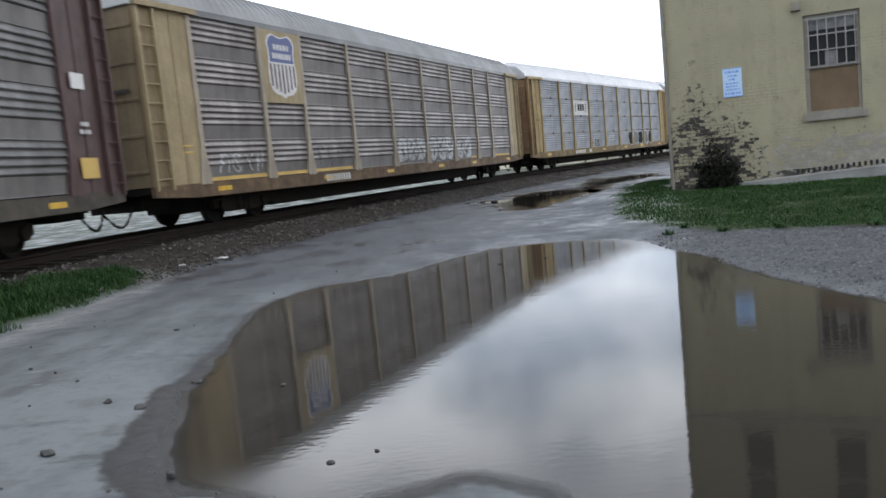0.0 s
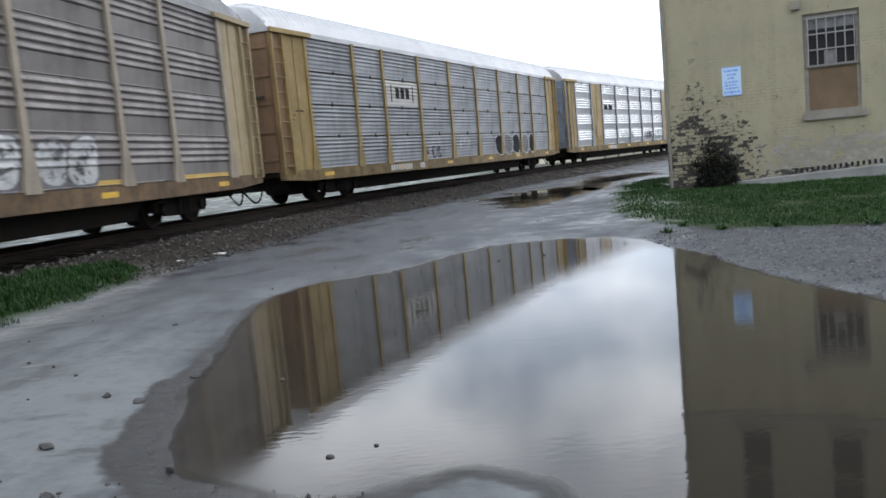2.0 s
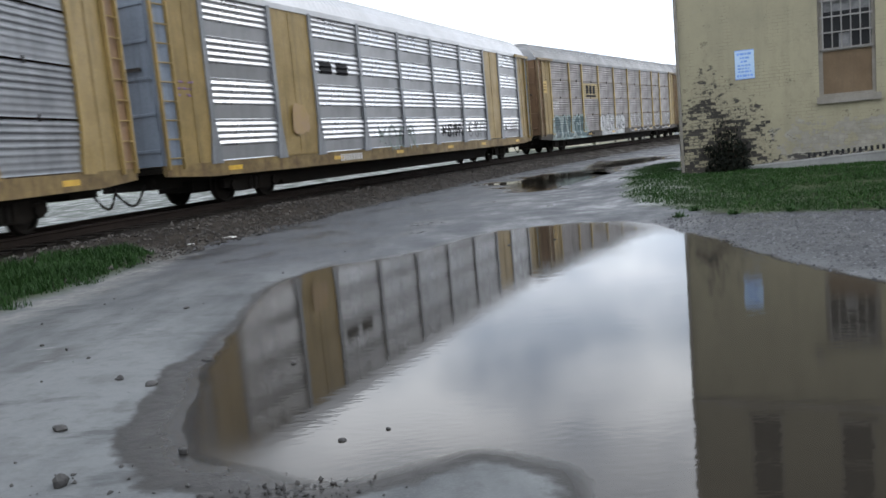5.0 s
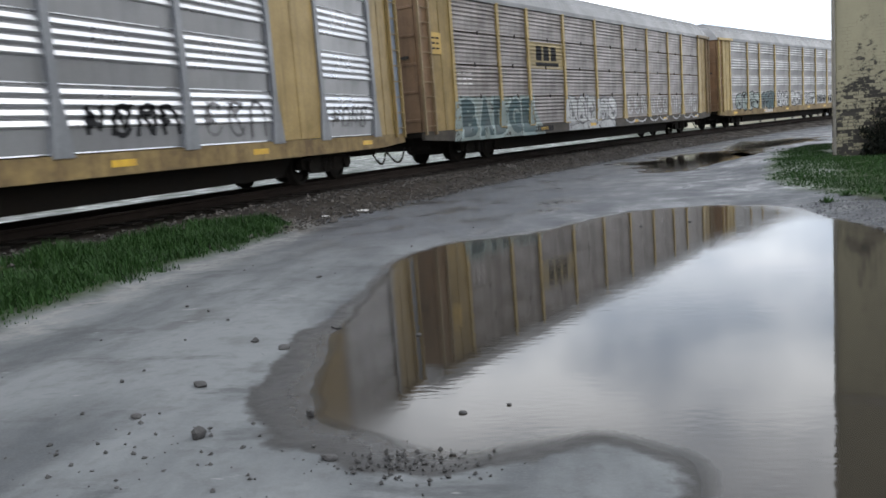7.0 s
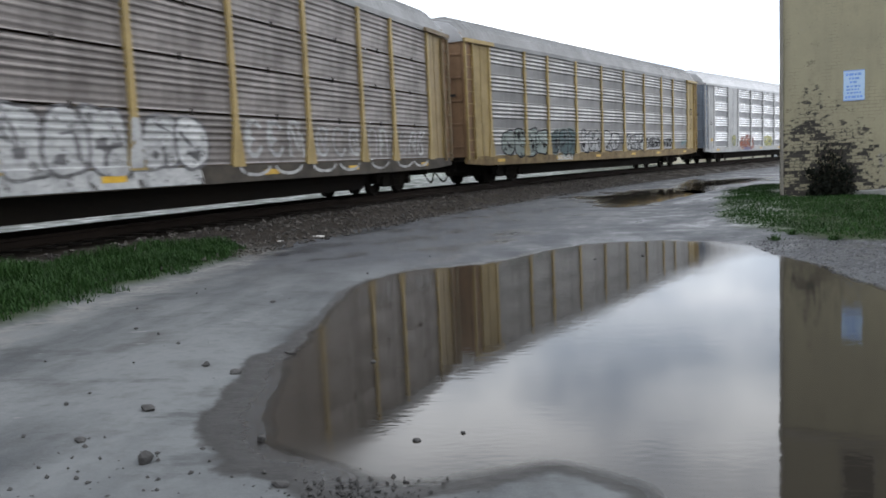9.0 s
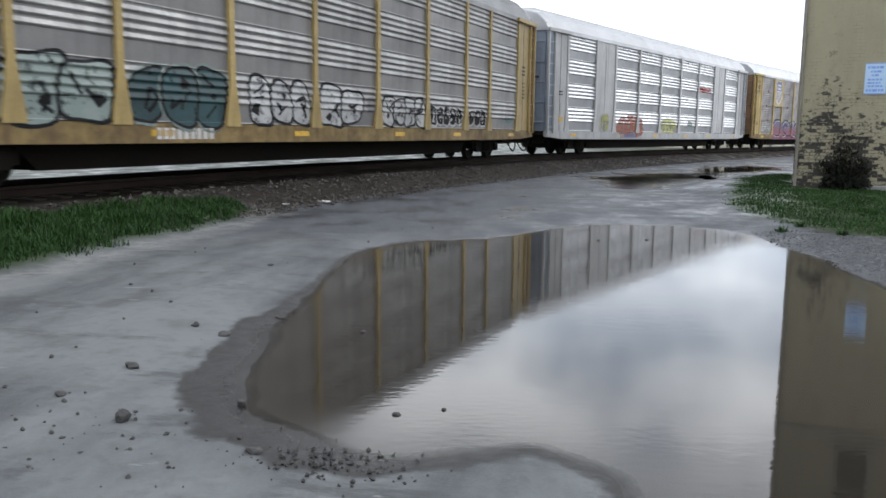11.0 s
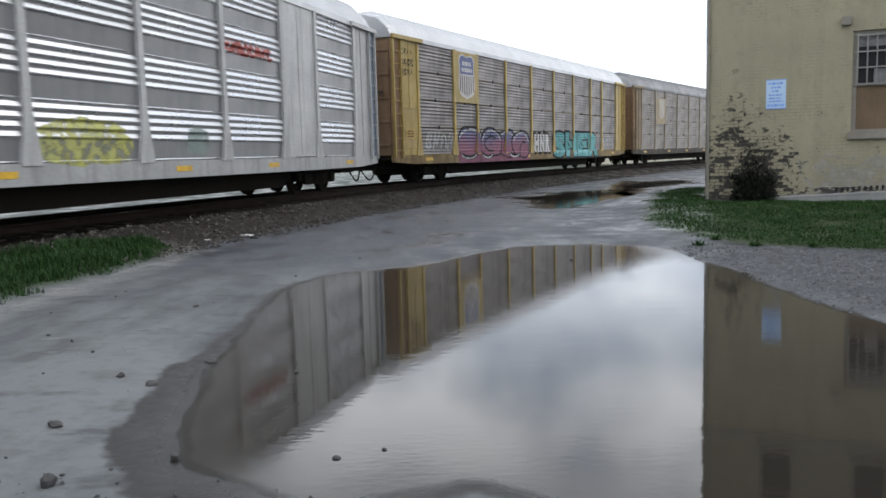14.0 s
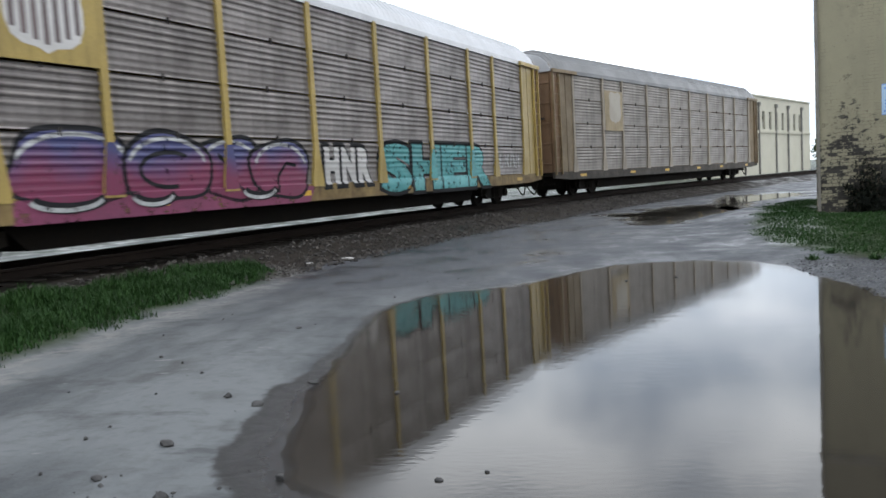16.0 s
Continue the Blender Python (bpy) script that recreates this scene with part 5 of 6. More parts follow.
# ---------------------------------------------------------------- the painted brick building
def wall_material():
    m, n, l, b = nodes_of("peeling_cream_painted_brick")
    co = coords(n, l)
    sep = n.new("ShaderNodeSeparateXYZ")
    l.new(co, sep.inputs["Vector"])
    u, z = sep.outputs["X"], sep.outputs["Z"]
    swap = n.new("ShaderNodeCombineXYZ")
    l.new(u, swap.inputs["X"])
    l.new(z, swap.inputs["Y"])
    br = n.new("ShaderNodeTexBrick")
    l.new(swap.outputs["Vector"], br.inputs["Vector"])
    for key, v in (("Scale", 1.0), ("Brick Width", 0.215), ("Row Height", 0.075), ("Mortar Size", 0.006), ("Mortar Smooth", 0.3), ("Bias", 0.0)):
        br.inputs[key].default_value = v
    br.inputs["Color1"].default_value, br.inputs["Color2"].default_value, br.inputs["Mortar"].default_value = (0.2, 0.2, 0.2, 1), (0.8, 0.8, 0.8, 1), (0.5, 0.5, 0.5, 1)
    broad, mid, fine = noise_node(n, l, co, 0.7, 6, 0.65), noise_node(n, l, co, 3.2, 6, 0.65), noise_node(n, l, co, 26, 4)
    drip = noise_node(n, l, coords(n, l, (3.5, 1, 0.35)), 1.0, 5, 0.6)
    paint_c = mix_node(n, l, ramp_node(n, l, broad, 0.35, 0.7), (0.298, 0.270, 0.178), (0.228, 0.208, 0.142))
    paint_c = mix_node(n, l, ramp_node(n, l, drip, 0.5, 0.75, 0, 0.55), paint_c, (0.20, 0.182, 0.125))
    paint_c = mix_node(n, l, ramp_node(n, l, fine, 0.45, 0.75, 0, 0.3), paint_c, (0.22, 0.195, 0.13))
    bare = mix_node(n, l, ramp_node(n, l, mid, 0.35, 0.65), (0.165, 0.153, 0.128), (0.30, 0.283, 0.235))
    bare = mix_node(n, l, ramp_node(n, l, br.outputs["Color"], 0.2, 0.8, 0, 0.35), bare, (0.155, 0.14, 0.122))
    # worn zone low on the wall, and small chips anywhere
    low = ramp_node(n, l, z, 1.05, 1.75, 1.0, 0.0)
    right = ramp_node(n, l, u, 1.4, 2.6, 0.15, 1.0)
    zone = math_node(n, l, "MULTIPLY", low, right)
    chip = math_node(n, l, "ADD", math_node(n, l, "MULTIPLY", mid, 0.75), math_node(n, l, "ADD", math_node(n, l, "MULTIPLY", zone, 0.21), math_node(n, l, "MULTIPLY", math_node(n, l, "SUBTRACT", br.outputs["Color"], 0.5), 0.09)))
    chips = ramp_node(n, l, chip, 0.53, 0.57)
    c = mix_node(n, l, chips, paint_c, bare)
    worn = ramp_node(n, l, noise_node(n, l, co, 1.15, 5, 0.7), 0.46, 0.6, 0.05, 1)
    dull = ramp_node(n, l, noise_node(n, l, coords(n, l, (1, 1, 0.7)), 1.7, 6, 0.72), 0.52, 0.68, 0, 0.5)
    c = mix_node(n, l, dull, c, (0.17, 0.152, 0.105))
    spot = ramp_node(n, l, math_node(n, l, "MULTIPLY", noise_node(n, l, coords(n, l, (1, 1, 1.7)), 2.3, 6, 0.7), ramp_node(n, l, fine, 0.3, 0.7, 0.85, 1.1)), 0.62, 0.67, 0, 0.75)
    c = mix_node(n, l, spot, c, (0.10, 0.085, 0.06))
    c = mix_node(n, l, ramp_node(n, l, math_node(n, l, "MULTIPLY", br.outputs["Fac"], worn), 0.3, 0.9, 0, 0.5), c, (0.115, 0.1, 0.07))
    du, dz = math_node(n, l, "SUBTRACT", u, 0.8), math_node(n, l, "MULTIPLY", math_node(n, l, "SUBTRACT", z, 0.75), 0.85)
    away = math_node(n, l, "SQRT", math_node(n, l, "ADD", math_node(n, l, "MULTIPLY", du, du), math_node(n, l, "MULTIPLY", dz, dz)))
    eu, ez = math_node(n, l, "MULTIPLY", math_node(n, l, "SUBTRACT", u, 0.62), 2.4), math_node(n, l, "MULTIPLY", math_node(n, l, "SUBTRACT", z, 1.95), 0.9)
    away = math_node(n, l, "MINIMUM", away, math_node(n, l, "ADD", 0.55, math_node(n, l, "SQRT", math_node(n, l, "ADD", math_node(n, l, "MULTIPLY", eu, eu), math_node(n, l, "MULTIPLY", ez, ez)))))
    skirt = math_node(n, l, "MULTIPLY", ramp_node(n, l, z, 0.34, 0.42), ramp_node(n, l, z, 0.56, 0.72, 1, 0))
    away = math_node(n, l, "MINIMUM", away, ramp_node(n, l, skirt, 0, 1, 9, 1.0))
    course = noise_node(n, l, coords(n, l, (6, 1, 12)), 1.0, 5, 0.68)
    soot = math_node(n, l, "SUBTRACT", math_node(n, l, "ADD", math_node(n, l, "MULTIPLY", course, 0.75), math_node(n, l, "MULTIPLY", mid, 0.55)), math_node(n, l, "MULTIPLY", away, 0.23))
    c = mix_node(n, l, ramp_node(n, l, soot, 0.395, 0.46, 0, 0.94), c, mix_node(n, l, fine, (0.010, 0.009, 0.0085), (0.042, 0.037, 0.033)))
    upper = ramp_node(n, l, z, 5.4, 5.5, 0, 0.6)
    c = mix_node(n, l, upper, c, (0.17, 0.155, 0.11))
    l.new(c, b.inputs["Base Color"])
    b.inputs["Roughness"].default_value = 0.85
    nb = bump_node(n, l, math_node(n, l, "SUBTRACT", 1.0, math_node(n, l, "MULTIPLY", br.outputs["Fac"], worn)), 0.004, 0.6)
    nb = bump_node(n, l, math_node(n, l, "SUBTRACT", 1.0, chips), 0.004, 0.6, nb)
    l.new(bump_node(n, l, fine, 0.004, 0.5, nb), b.inputs["Normal"])
    return m


M_WALL = wall_material()


def patchy_brick(name, low, high):
    """Brick face, part cream paint, part soot; the soot runs on from brick to brick."""
    m, n, l, b = nodes_of(name)
    g = n.new("ShaderNodeNewGeometry")
    f = noise_node(n, l, g.outputs["Position"], 11, 6, 0.7)
    fine = noise_node(n, l, g.outputs["Position"], 45, 4)
    cream = mix_node(n, l, fine, (0.19, 0.17, 0.115), (0.31, 0.28, 0.19))
    c = mix_node(n, l, ramp_node(n, l, f, low, high, 0, 0.97), cream, mix_node(n, l, fine, (0.009, 0.008, 0.0075), (0.035, 0.031, 0.027)))
    l.new(c, b.inputs["Base Color"])
    b.inputs["Roughness"].default_value = 0.88
    l.new(bump_node(n, l, fine, 0.004), b.inputs["Normal"])
    return m


M_SOOT = patchy_brick("blackened_brick", 0.36, 0.43)
M_CREAM_WORN = patchy_brick("sooty_cream_brick", 0.53, 0.60)
M_FOOT = surface("grey_footing_concrete", (0.25, 0.25, 0.24), (0.13, 0.13, 0.12), 0.9, 0, 20, 2, 0.6, 0.006)
M_PALE_EDGE = surface("whitish_cement_edge", (0.36, 0.36, 0.345), (0.2, 0.2, 0.19), 0.85, 0, 20, 2, 0.6, 0.004)
M_FRAME = surface("flaking_white_woodwork", (0.21, 0.195, 0.165), (0.13, 0.115, 0.095), 0.75, 0, 30, 3, 0.6, 0.004)
M_BAR = surface("whitish_iron_bar", (0.24, 0.232, 0.22), (0.13, 0.118, 0.105), 0.6, 0.1)
M_PLY = surface("weathered_plywood", (0.145, 0.098, 0.054), (0.09, 0.062, 0.037), 0.85, 0, 22, 1.5, 0.6, 0.003, streak=(0.10, 0.07, 0.042))
M_LACE = surface("pale_curtain", (0.2, 0.2, 0.2), (0.08, 0.08, 0.08), 0.9, 0, 30, 6, 0.8)
M_PANE = surface("dusty_black_glass", (0.006, 0.006, 0.007), (0.016, 0.016, 0.017), 0.5, 0, 8, 2, 0.4, 0.001)
M_PANE.node_tree.nodes["Principled BSDF"].inputs["Specular IOR Level"].default_value = 0.25
M_SIGN = surface("white_notice", (0.36, 0.48, 0.62), (0.27, 0.4, 0.58), 0.6)
M_SIGN_BLUE = surface("blue_notice_print", (0.12, 0.25, 0.6), (0.2, 0.3, 0.6), 0.5)
M_ROOFING = surface("dark_flat_roofing", (0.08, 0.08, 0.08), None, 0.9)

WALL_TOP, WALL_LONG, WALL_DEEP, THICK, EDGE = 9.4, 17.0, 13.0, 0.32, 0.1
OPENINGS = [(2.97, 4.10, 1.78, 3.95), (1.24, 1.96, 5.75, 7.9), (3.22, 3.94, 5.75, 7.9), (5.9, 7.03, 1.78, 3.95), (5.5, 6.22, 5.75, 7.9), (8.9, 10.03, 1.78, 3.95), (7.7, 8.42, 5.75, 7.9), (9.9, 10.62, 5.75, 7.9)]


def pierced_wall(long, z0, z1, openings, thick):
    us = sorted({0.0, long, *(v for o in openings for v in o[:2])})
    zs = sorted({z0, z1, *(v for o in openings for v in o[2:])})
    s = Shape()
    for a, b in zip(us, us[1:]):
        for c, d in zip(zs, zs[1:]):
            if any(o[0] <= a and b <= o[1] and o[2] <= c and d <= o[3] for o in openings):
                continue
            s.add([(a, 0, c), (b, 0, c), (b, 0, d), (a, 0, d)], [(0, 1, 2, 3)])
            s.add([(a, thick, c), (b, thick, c), (b, thick, d), (a, thick, d)], [(3, 2, 1, 0)])
    for a, b, c, d in openings + [(0.0, long, z0, z1)]:
        s.add([(a, 0, c), (b, 0, c), (b, 0, d), (a, 0, d), (a, thick, c), (b, thick, c), (b, thick, d), (a, thick, d)],
              [(0, 4, 5, 1), (1, 5, 6, 2), (2, 6, 7, 3), (3, 7, 4, 0)])
    return weld(s)


def weld(s):
    """The same shape with coincident corners joined."""
    seen, keep, out = {}, [], Shape()
    for p in s.v:
        key = tuple(round(c, 4) for c in p)
        if key not in seen:
            seen[key] = len(out.v)
            out.v.append(p)
        keep.append(seen[key])
    out.f = [tuple(keep[i] for i in q) for q in s.f]
    return out


def barred_window(house, a, b, c, d, detail):
    w = part("window", Shape().box(a, a + 0.09, 0.07, 0.16, c, d).box(b - 0.07, b, 0.07, 0.16, c, d).box(a + 0.09, b - 0.07, 0.07, 0.16, d - 0.07, d)
             .box(a + 0.09, b - 0.07, 0.07, 0.16, c, c + 0.05).box(a + 0.09, b - 0.07, 0.06, 0.16, c + 0.98, c + 1.05), M_FRAME, house, "barred sash window with flaking frame, boarded below")
    part("pane", Shape().box(a + 0.09, b - 0.07, 0.12, 0.13, c + 1.05, d - 0.07), M_PANE, w)
    part("board", Shape().box(a + 0.09, b - 0.07, 0.09, 0.12, c + 0.05, c + 0.98), M_PLY, w, "brown plywood board")
    part("sill", Shape().box(a - 0.05, b + 0.09, -0.09, 0.1, c - 0.16, c - 0.004), M_FRAME, w, "pale stone sill")
    if detail:
        part("curtain", Shape().box(a + 0.12, b - 0.10, 0.108, 0.115, d - 0.34, d - 0.07), M_LACE, w)
        part("curtain", Shape().box(a + 0.42, a + 0.66, 0.100, 0.107, c + 1.05, c + 1.35), M_LACE, w)
    for i in range(6):
        x = a + 0.1 + (b - a - 0.2) * i / 5
        part("bar", Shape().tube([(x, 0.02, c + 1.0), (x, 0.02, d - 0.06)], 0.014, 6), M_BAR, w)
    for z in (c + 1.02, c + 1.38, c + 1.72, d - 0.1):
        part("bar", Shape().box(a + 0.04, b - 0.04, 0.006, 0.034, z - 0.014, z + 0.014), M_BAR, w)
    return w


def plain_window(house, a, b, c, d):
    w = part("window", Shape().box(a, a + 0.06, 0.1, 0.18, c, d).box(b - 0.06, b, 0.1, 0.18, c, d).box(a + 0.06, b - 0.06, 0.1, 0.18, d - 0.06, d).box(a + 0.06, b - 0.06, 0.1, 0.18, c, c + 0.06)
             .box(a + 0.06, b - 0.06, 0.1, 0.17, (c + d) / 2 - 0.03, (c + d) / 2 + 0.03), M_FRAME, house, "dark upper-floor sash window")
    part("pane", Shape().box(a + 0.06, b - 0.06, 0.13, 0.14, c + 0.06, d - 0.06), M_PANE, w)
    part("sill", Shape().box(a - 0.06, b + 0.06, -0.07, 0.1, c - 0.12, c - 0.004), M_FRAME, w)


def brick_building():
    house = tagged(new("brick_building"), "two-storey brick building in peeling cream paint, blackened at its foot", "building")
    house.matrix_basis = pose(CORNER.x, CORNER.y, 0, 0, 0, math.degrees(math.atan2(ALONG.y, ALONG.x)))
    front = part("front_wall", pierced_wall(WALL_LONG + EDGE, -0.1, WALL_TOP, [(a + EDGE, b + EDGE, c, d) for a, b, c, d in OPENINGS], THICK), M_WALL, house, at=pose(-EDGE, 0, 0))
    for x0, x1 in ((-EDGE, THICK - EDGE), (WALL_LONG - THICK, WALL_LONG)):
        part("side_wall", Shape().box(x0, x1, THICK, WALL_DEEP, -0.1, WALL_TOP), M_WALL, house)
    part("rear_wall", Shape().box(-EDGE, WALL_LONG, WALL_DEEP, WALL_DEEP + THICK, -0.1, WALL_TOP), M_WALL, house)
    part("roof", Shape().box(THICK, WALL_LONG - THICK, THICK, WALL_DEEP, WALL_TOP - 0.6, WALL_TOP - 0.4), M_ROOFING, house)
    part("coping", Shape().box(-0.06 - EDGE, WALL_LONG + 0.06, -0.06, THICK + 0.06, WALL_TOP + 0.003, WALL_TOP + 0.12), M_FOOT, house)
    part("string_course", Shape().box(-0.02 - EDGE, WALL_LONG, -0.05, -0.003, 5.32, 5.46), M_FRAME, house)
    part("footing", Shape().prism([(1.25, 0.0), (WALL_LONG, 0.0), (WALL_LONG, 0.62), (4.6, 0.50), (2.2, 0.37), (1.25, 0.33)], -0.16, -0.003), M_FOOT, house, "rough grey concrete footing")
    part("downpipe", Shape().tube([(-0.04, -0.05, 0.3), (-0.05, -0.05, 4.0), (-0.07, -0.05, WALL_TOP - 0.2)], 0.035, 8), M_FRAME, house)
    part("wall_box", Shape().box(2.74, 2.92, -0.12, -0.003, 4.08, 4.26), M_FRAME, house, "small pale box on the wall")
    part("footing_edge", Shape().prism([(1.25, 0.334), (2.2, 0.374), (4.6, 0.504), (WALL_LONG, 0.624), (WALL_LONG, 0.65), (4.6, 0.53), (2.2, 0.398), (1.25, 0.354)], -0.17, -0.004), M_PALE_EDGE, house, "whitish edge of the footing")
    slot = Shape().box(-0.028, 0.028, -0.012, -0.002, 0, 0.1).mesh("drain_slot", M_PANE)
    for i in range(19):
        u = 2.72 + 0.115 * i
        part("drain_slot", slot, None, house, at=pose(u, 0, 0.425 + (u - 2.2) * 0.055))
    for i, o in enumerate(OPENINGS):
        if o[2] < 5:
            barred_window(house, *o, i == 0)
        else:
            plain_window(house, *o)
    # bricks laid bare round the blackened corner
    rng = random.Random(4)
    size = Shape().box(0.004, 0.207, -0.006, 0.003, 0.004, 0.068)
    clean, black = size.mesh("brick", M_CREAM_WORN), size.mesh("brick", M_SOOT)
    count = 0
    for r in range(30):
        for k in range(13):
            u, z = k * 0.215 + (r % 2) * 0.107, 0.32 + r * 0.075
            if u > 2.4 or count > 298:
                continue
            d = math.hypot((u - 0.95) / 0.75, (z - 0.75) / 0.85)
            d2 = math.hypot((u - 0.55) / 0.32, (z - 1.75) / 0.8)
            edge = min(d, 0.35 + d2)
            if z < 0.95 and u < 0.5:
                edge = min(edge, 0.8)
            lot = rng.random()
            if edge > 1.75 or lot < 0.12:
                continue
            dark = lot < 1.02 - 0.62 * edge
            if not dark and edge > 1.3:
                continue
            count += 1
            part("brick", black if dark else clean, None, front, at=pose(u, rng.uniform(-0.0015, 0.0015), z))
    return house


brick_building()


def notice():
    m = pose(CORNER.x, CORNER.y, 0, 0, 0, math.degrees(math.atan2(ALONG.y, ALONG.x))) @ pose(1.43, -0.006, 2.68)
    s = tagged(new("notice_sign"), "pale blue and white notice sign fixed to the brick wall", "sign")
    s.matrix_basis = m
    part("plate", Shape().box(-0.21, 0.21, -0.008, 0.0, -0.33, 0.33), M_SIGN, s)
    rng = random.Random(8)
    rows = [(0.24, 0.05, 0.32), (0.15, 0.04, 0.2), (0.07, 0.04, 0.16), (-0.02, 0.035, 0.3), (-0.09, 0.035, 0.3), (-0.16, 0.035, 0.28), (-0.25, 0.05, 0.34)]
    for z, h, w in rows:
        x = -w / 2
        while x < w / 2 - 0.03:
            k = rng.uniform(0.03, 0.09)
            part("print", Shape().box(x, min(x + k, w / 2), -0.011, -0.0085, z - h / 2, z + h / 2), M_SIGN_BLUE, s)
            x += k + 0.02
    for z in (-0.32, 0.32):
        part("edge_strip", Shape().box(-0.21, 0.21, -0.011, -0.0085, z - 0.008, z + 0.008), M_SIGN_BLUE, s)


notice()


# ---------------------------------------------------------------- growth and stones
def leaf_material(name, a, b2, rough=0.6):
    m, n, l, b = nodes_of(name)
    g = n.new("ShaderNodeNewGeometry")
    c = mix_node(n, l, g.outputs["Random Per Island"], a, b2)
    c = mix_node(n, l, ramp_node(n, l, noise_node(n, l, coords(n, l), 1.3, 4), 0.35, 0.7, 0, 0.5), c, tuple(v * 0.5 for v in a))
    l.new(c, b.inputs["Base Color"])
    b.inputs["Roughness"].default_value = rough
    b.inputs["Specular IOR Level"].default_value = 0.15
    return m


M_GRASS = leaf_material("green_grass_blades", (0.016, 0.047, 0.010), (0.030, 0.070, 0.016))
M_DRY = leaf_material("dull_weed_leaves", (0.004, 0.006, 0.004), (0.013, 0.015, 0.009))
M_TREE = leaf_material("far_tree_leaves", (0.03, 0.06, 0.02), (0.06, 0.10, 0.03))
M_BARK = surface("grey_brown_bark", (0.10, 0.075, 0.055), None, 0.9)


def grass(name, outline, count, low, high, label, seed, limit=None):
    rng = np.random.default_rng(seed)
    lo, hi = outline.min(0), outline.max(0)
    if limit:
        hi = np.minimum(hi, limit)
    p = lo + rng.random((count * 3, 2)) * (hi - lo)
    d = inside_by(p[:, 0], p[:, 1], outline) + wobble(p[:, 0], p[:, 1], 0.5, 2.2) * 0.3
    front = (CORNER.x - p[:, 0]) * BACK.x + (CORNER.y - p[:, 1]) * BACK.y
    clear = (front > 0.2) | ((p[:, 0] - CORNER.x) * ALONG.x + (p[:, 1] - CORNER.y) * ALONG.y < -0.1)
    patchy = wobble(p[:, 0], p[:, 1], 0.8, 9.4)
    keep = (d > rng.random(len(p)) * 0.35 - 0.12) & clear & (beside(p[:, 0], p[:, 1]) > 1.9) & (patchy > -0.75 + rng.random(len(p)) * 0.5)
    p, patchy, d = p[keep][:count], patchy[keep][:count], d[keep][:count]
    k = len(p)
    z, _ = relief(p[:, 0], p[:, 1])
    h = (low + (high - low) * rng.random(k) ** 1.4) * (0.8 + 0.5 * patchy) * np.clip(0.45 + d * 1.2, 0.35, 1)
    a, lean, w = rng.random(k) * 2 * np.pi, rng.random(k) * 0.9, 0.004 + 0.005 * rng.random(k)
    side = np.stack([np.cos(a), np.sin(a)], 1) * w[:, None]
    fall = np.stack([-np.sin(a), np.cos(a)], 1) * (h * lean)[:, None]
    base = np.column_stack([p, z - 0.01])
    def ring(f, up, s):
        return np.column_stack([base[:, :2] + fall * f + side * s, base[:, 2] + h * up])
    v = np.stack([ring(0, 0, -1), ring(0, 0, 1), ring(0.35, 0.6, 0.8), ring(0.35, 0.6, -0.8), ring(1.0, 0.95, 0)], 1).reshape(-1, 3)
    o = np.arange(k) * 5
    faces = np.stack([o, o + 1, o + 2, o + 3], 1).tolist() + np.stack([o + 3, o + 2, o + 4], 1).tolist()
    s = Shape()
    s.v, s.f = v.tolist(), faces
    return tagged(part(name, s, M_GRASS), label, "grass", kind="stuff")


grass("grass", VERGE, 42000, 0.10, 0.30, "lush green grass tuft beside the ballast", 5)
grass("grass", LAWN, 80000, 0.03, 0.095, "green grass strip at the foot of the building", 6, (12.5, 27))


def stones(name, place, count, low, high, material, label, seed, sink=0.3):
    rng = np.random.default_rng(seed)
    x, y = place(rng, count)
    z, masks = relief(x, y)
    unit = np.array([(1, 0, 0), (0, 1, 0), (-1, 0, 0), (0, -1, 0), (0, 0, 0.75), (0, 0, -0.75)], float)
    tri = np.array([(0, 1, 4), (1, 2, 4), (2, 3, 4), (3, 0, 4), (1, 0, 5), (2, 1, 5), (3, 2, 5), (0, 3, 5)])
    k = len(x)
    r = low + (high - low) * rng.random(k) ** 2
    v = unit[None] * (r[:, None] * (0.6 + 0.5 * rng.random((k, 6))))[..., None] + rng.normal(0, 0.12, (k, 6, 3)) * r[:, None, None]
    a = rng.random(k) * 6.28
    c, s_ = np.cos(a)[:, None], np.sin(a)[:, None]
    v = np.stack([v[..., 0] * c - v[..., 1] * s_, v[..., 0] * s_ + v[..., 1] * c, v[..., 2]], -1)
    v += np.stack([x, y, z + r * sink], -1)[:, None]
    s = Shape()
    s.v, s.f = v.reshape(-1, 3).tolist(), (tri[None] + (np.arange(k) * 6)[:, None, None]).reshape(-1, 3).tolist()
    return tagged(part(name, s, material), label, "stones", kind="stuff")


def stone_material(name, a, b2):
    m, n, l, b = nodes_of(name)
    g = n.new("ShaderNodeNewGeometry")
    c = mix_node(n, l, g.outputs["Random Per Island"], a, b2)
    l.new(mix_node(n, l, noise_node(n, l, coords(n, l), 40, 3), c, tuple(v * 0.6 for v in a)), b.inputs["Base Color"])
    b.inputs["Roughness"].default_value = 0.85
    return m


M_BALLAST = stone_material("ballast_stone", (0.02, 0.017, 0.015), (0.155, 0.135, 0.116))
M_GRIT = stone_material("grey_gravel", (0.04, 0.041, 0.044), (0.26, 0.264, 0.276))


def along_track(lo, hi, s0, s1):
    def place(rng, count):
        s, o = s0 + (s1 - s0) * rng.random(count) ** 1.3, lo + (hi - lo) * rng.random(count)
        i = np.clip((s + 90).astype(int), 0, len(SX) - 1)
        f = s + 90 - i
        return SX[i] + np.sin(SH[i]) * f + np.cos(SH[i]) * o, SY[i] + np.cos(SH[i]) * f - np.sin(SH[i]) * o
    return place


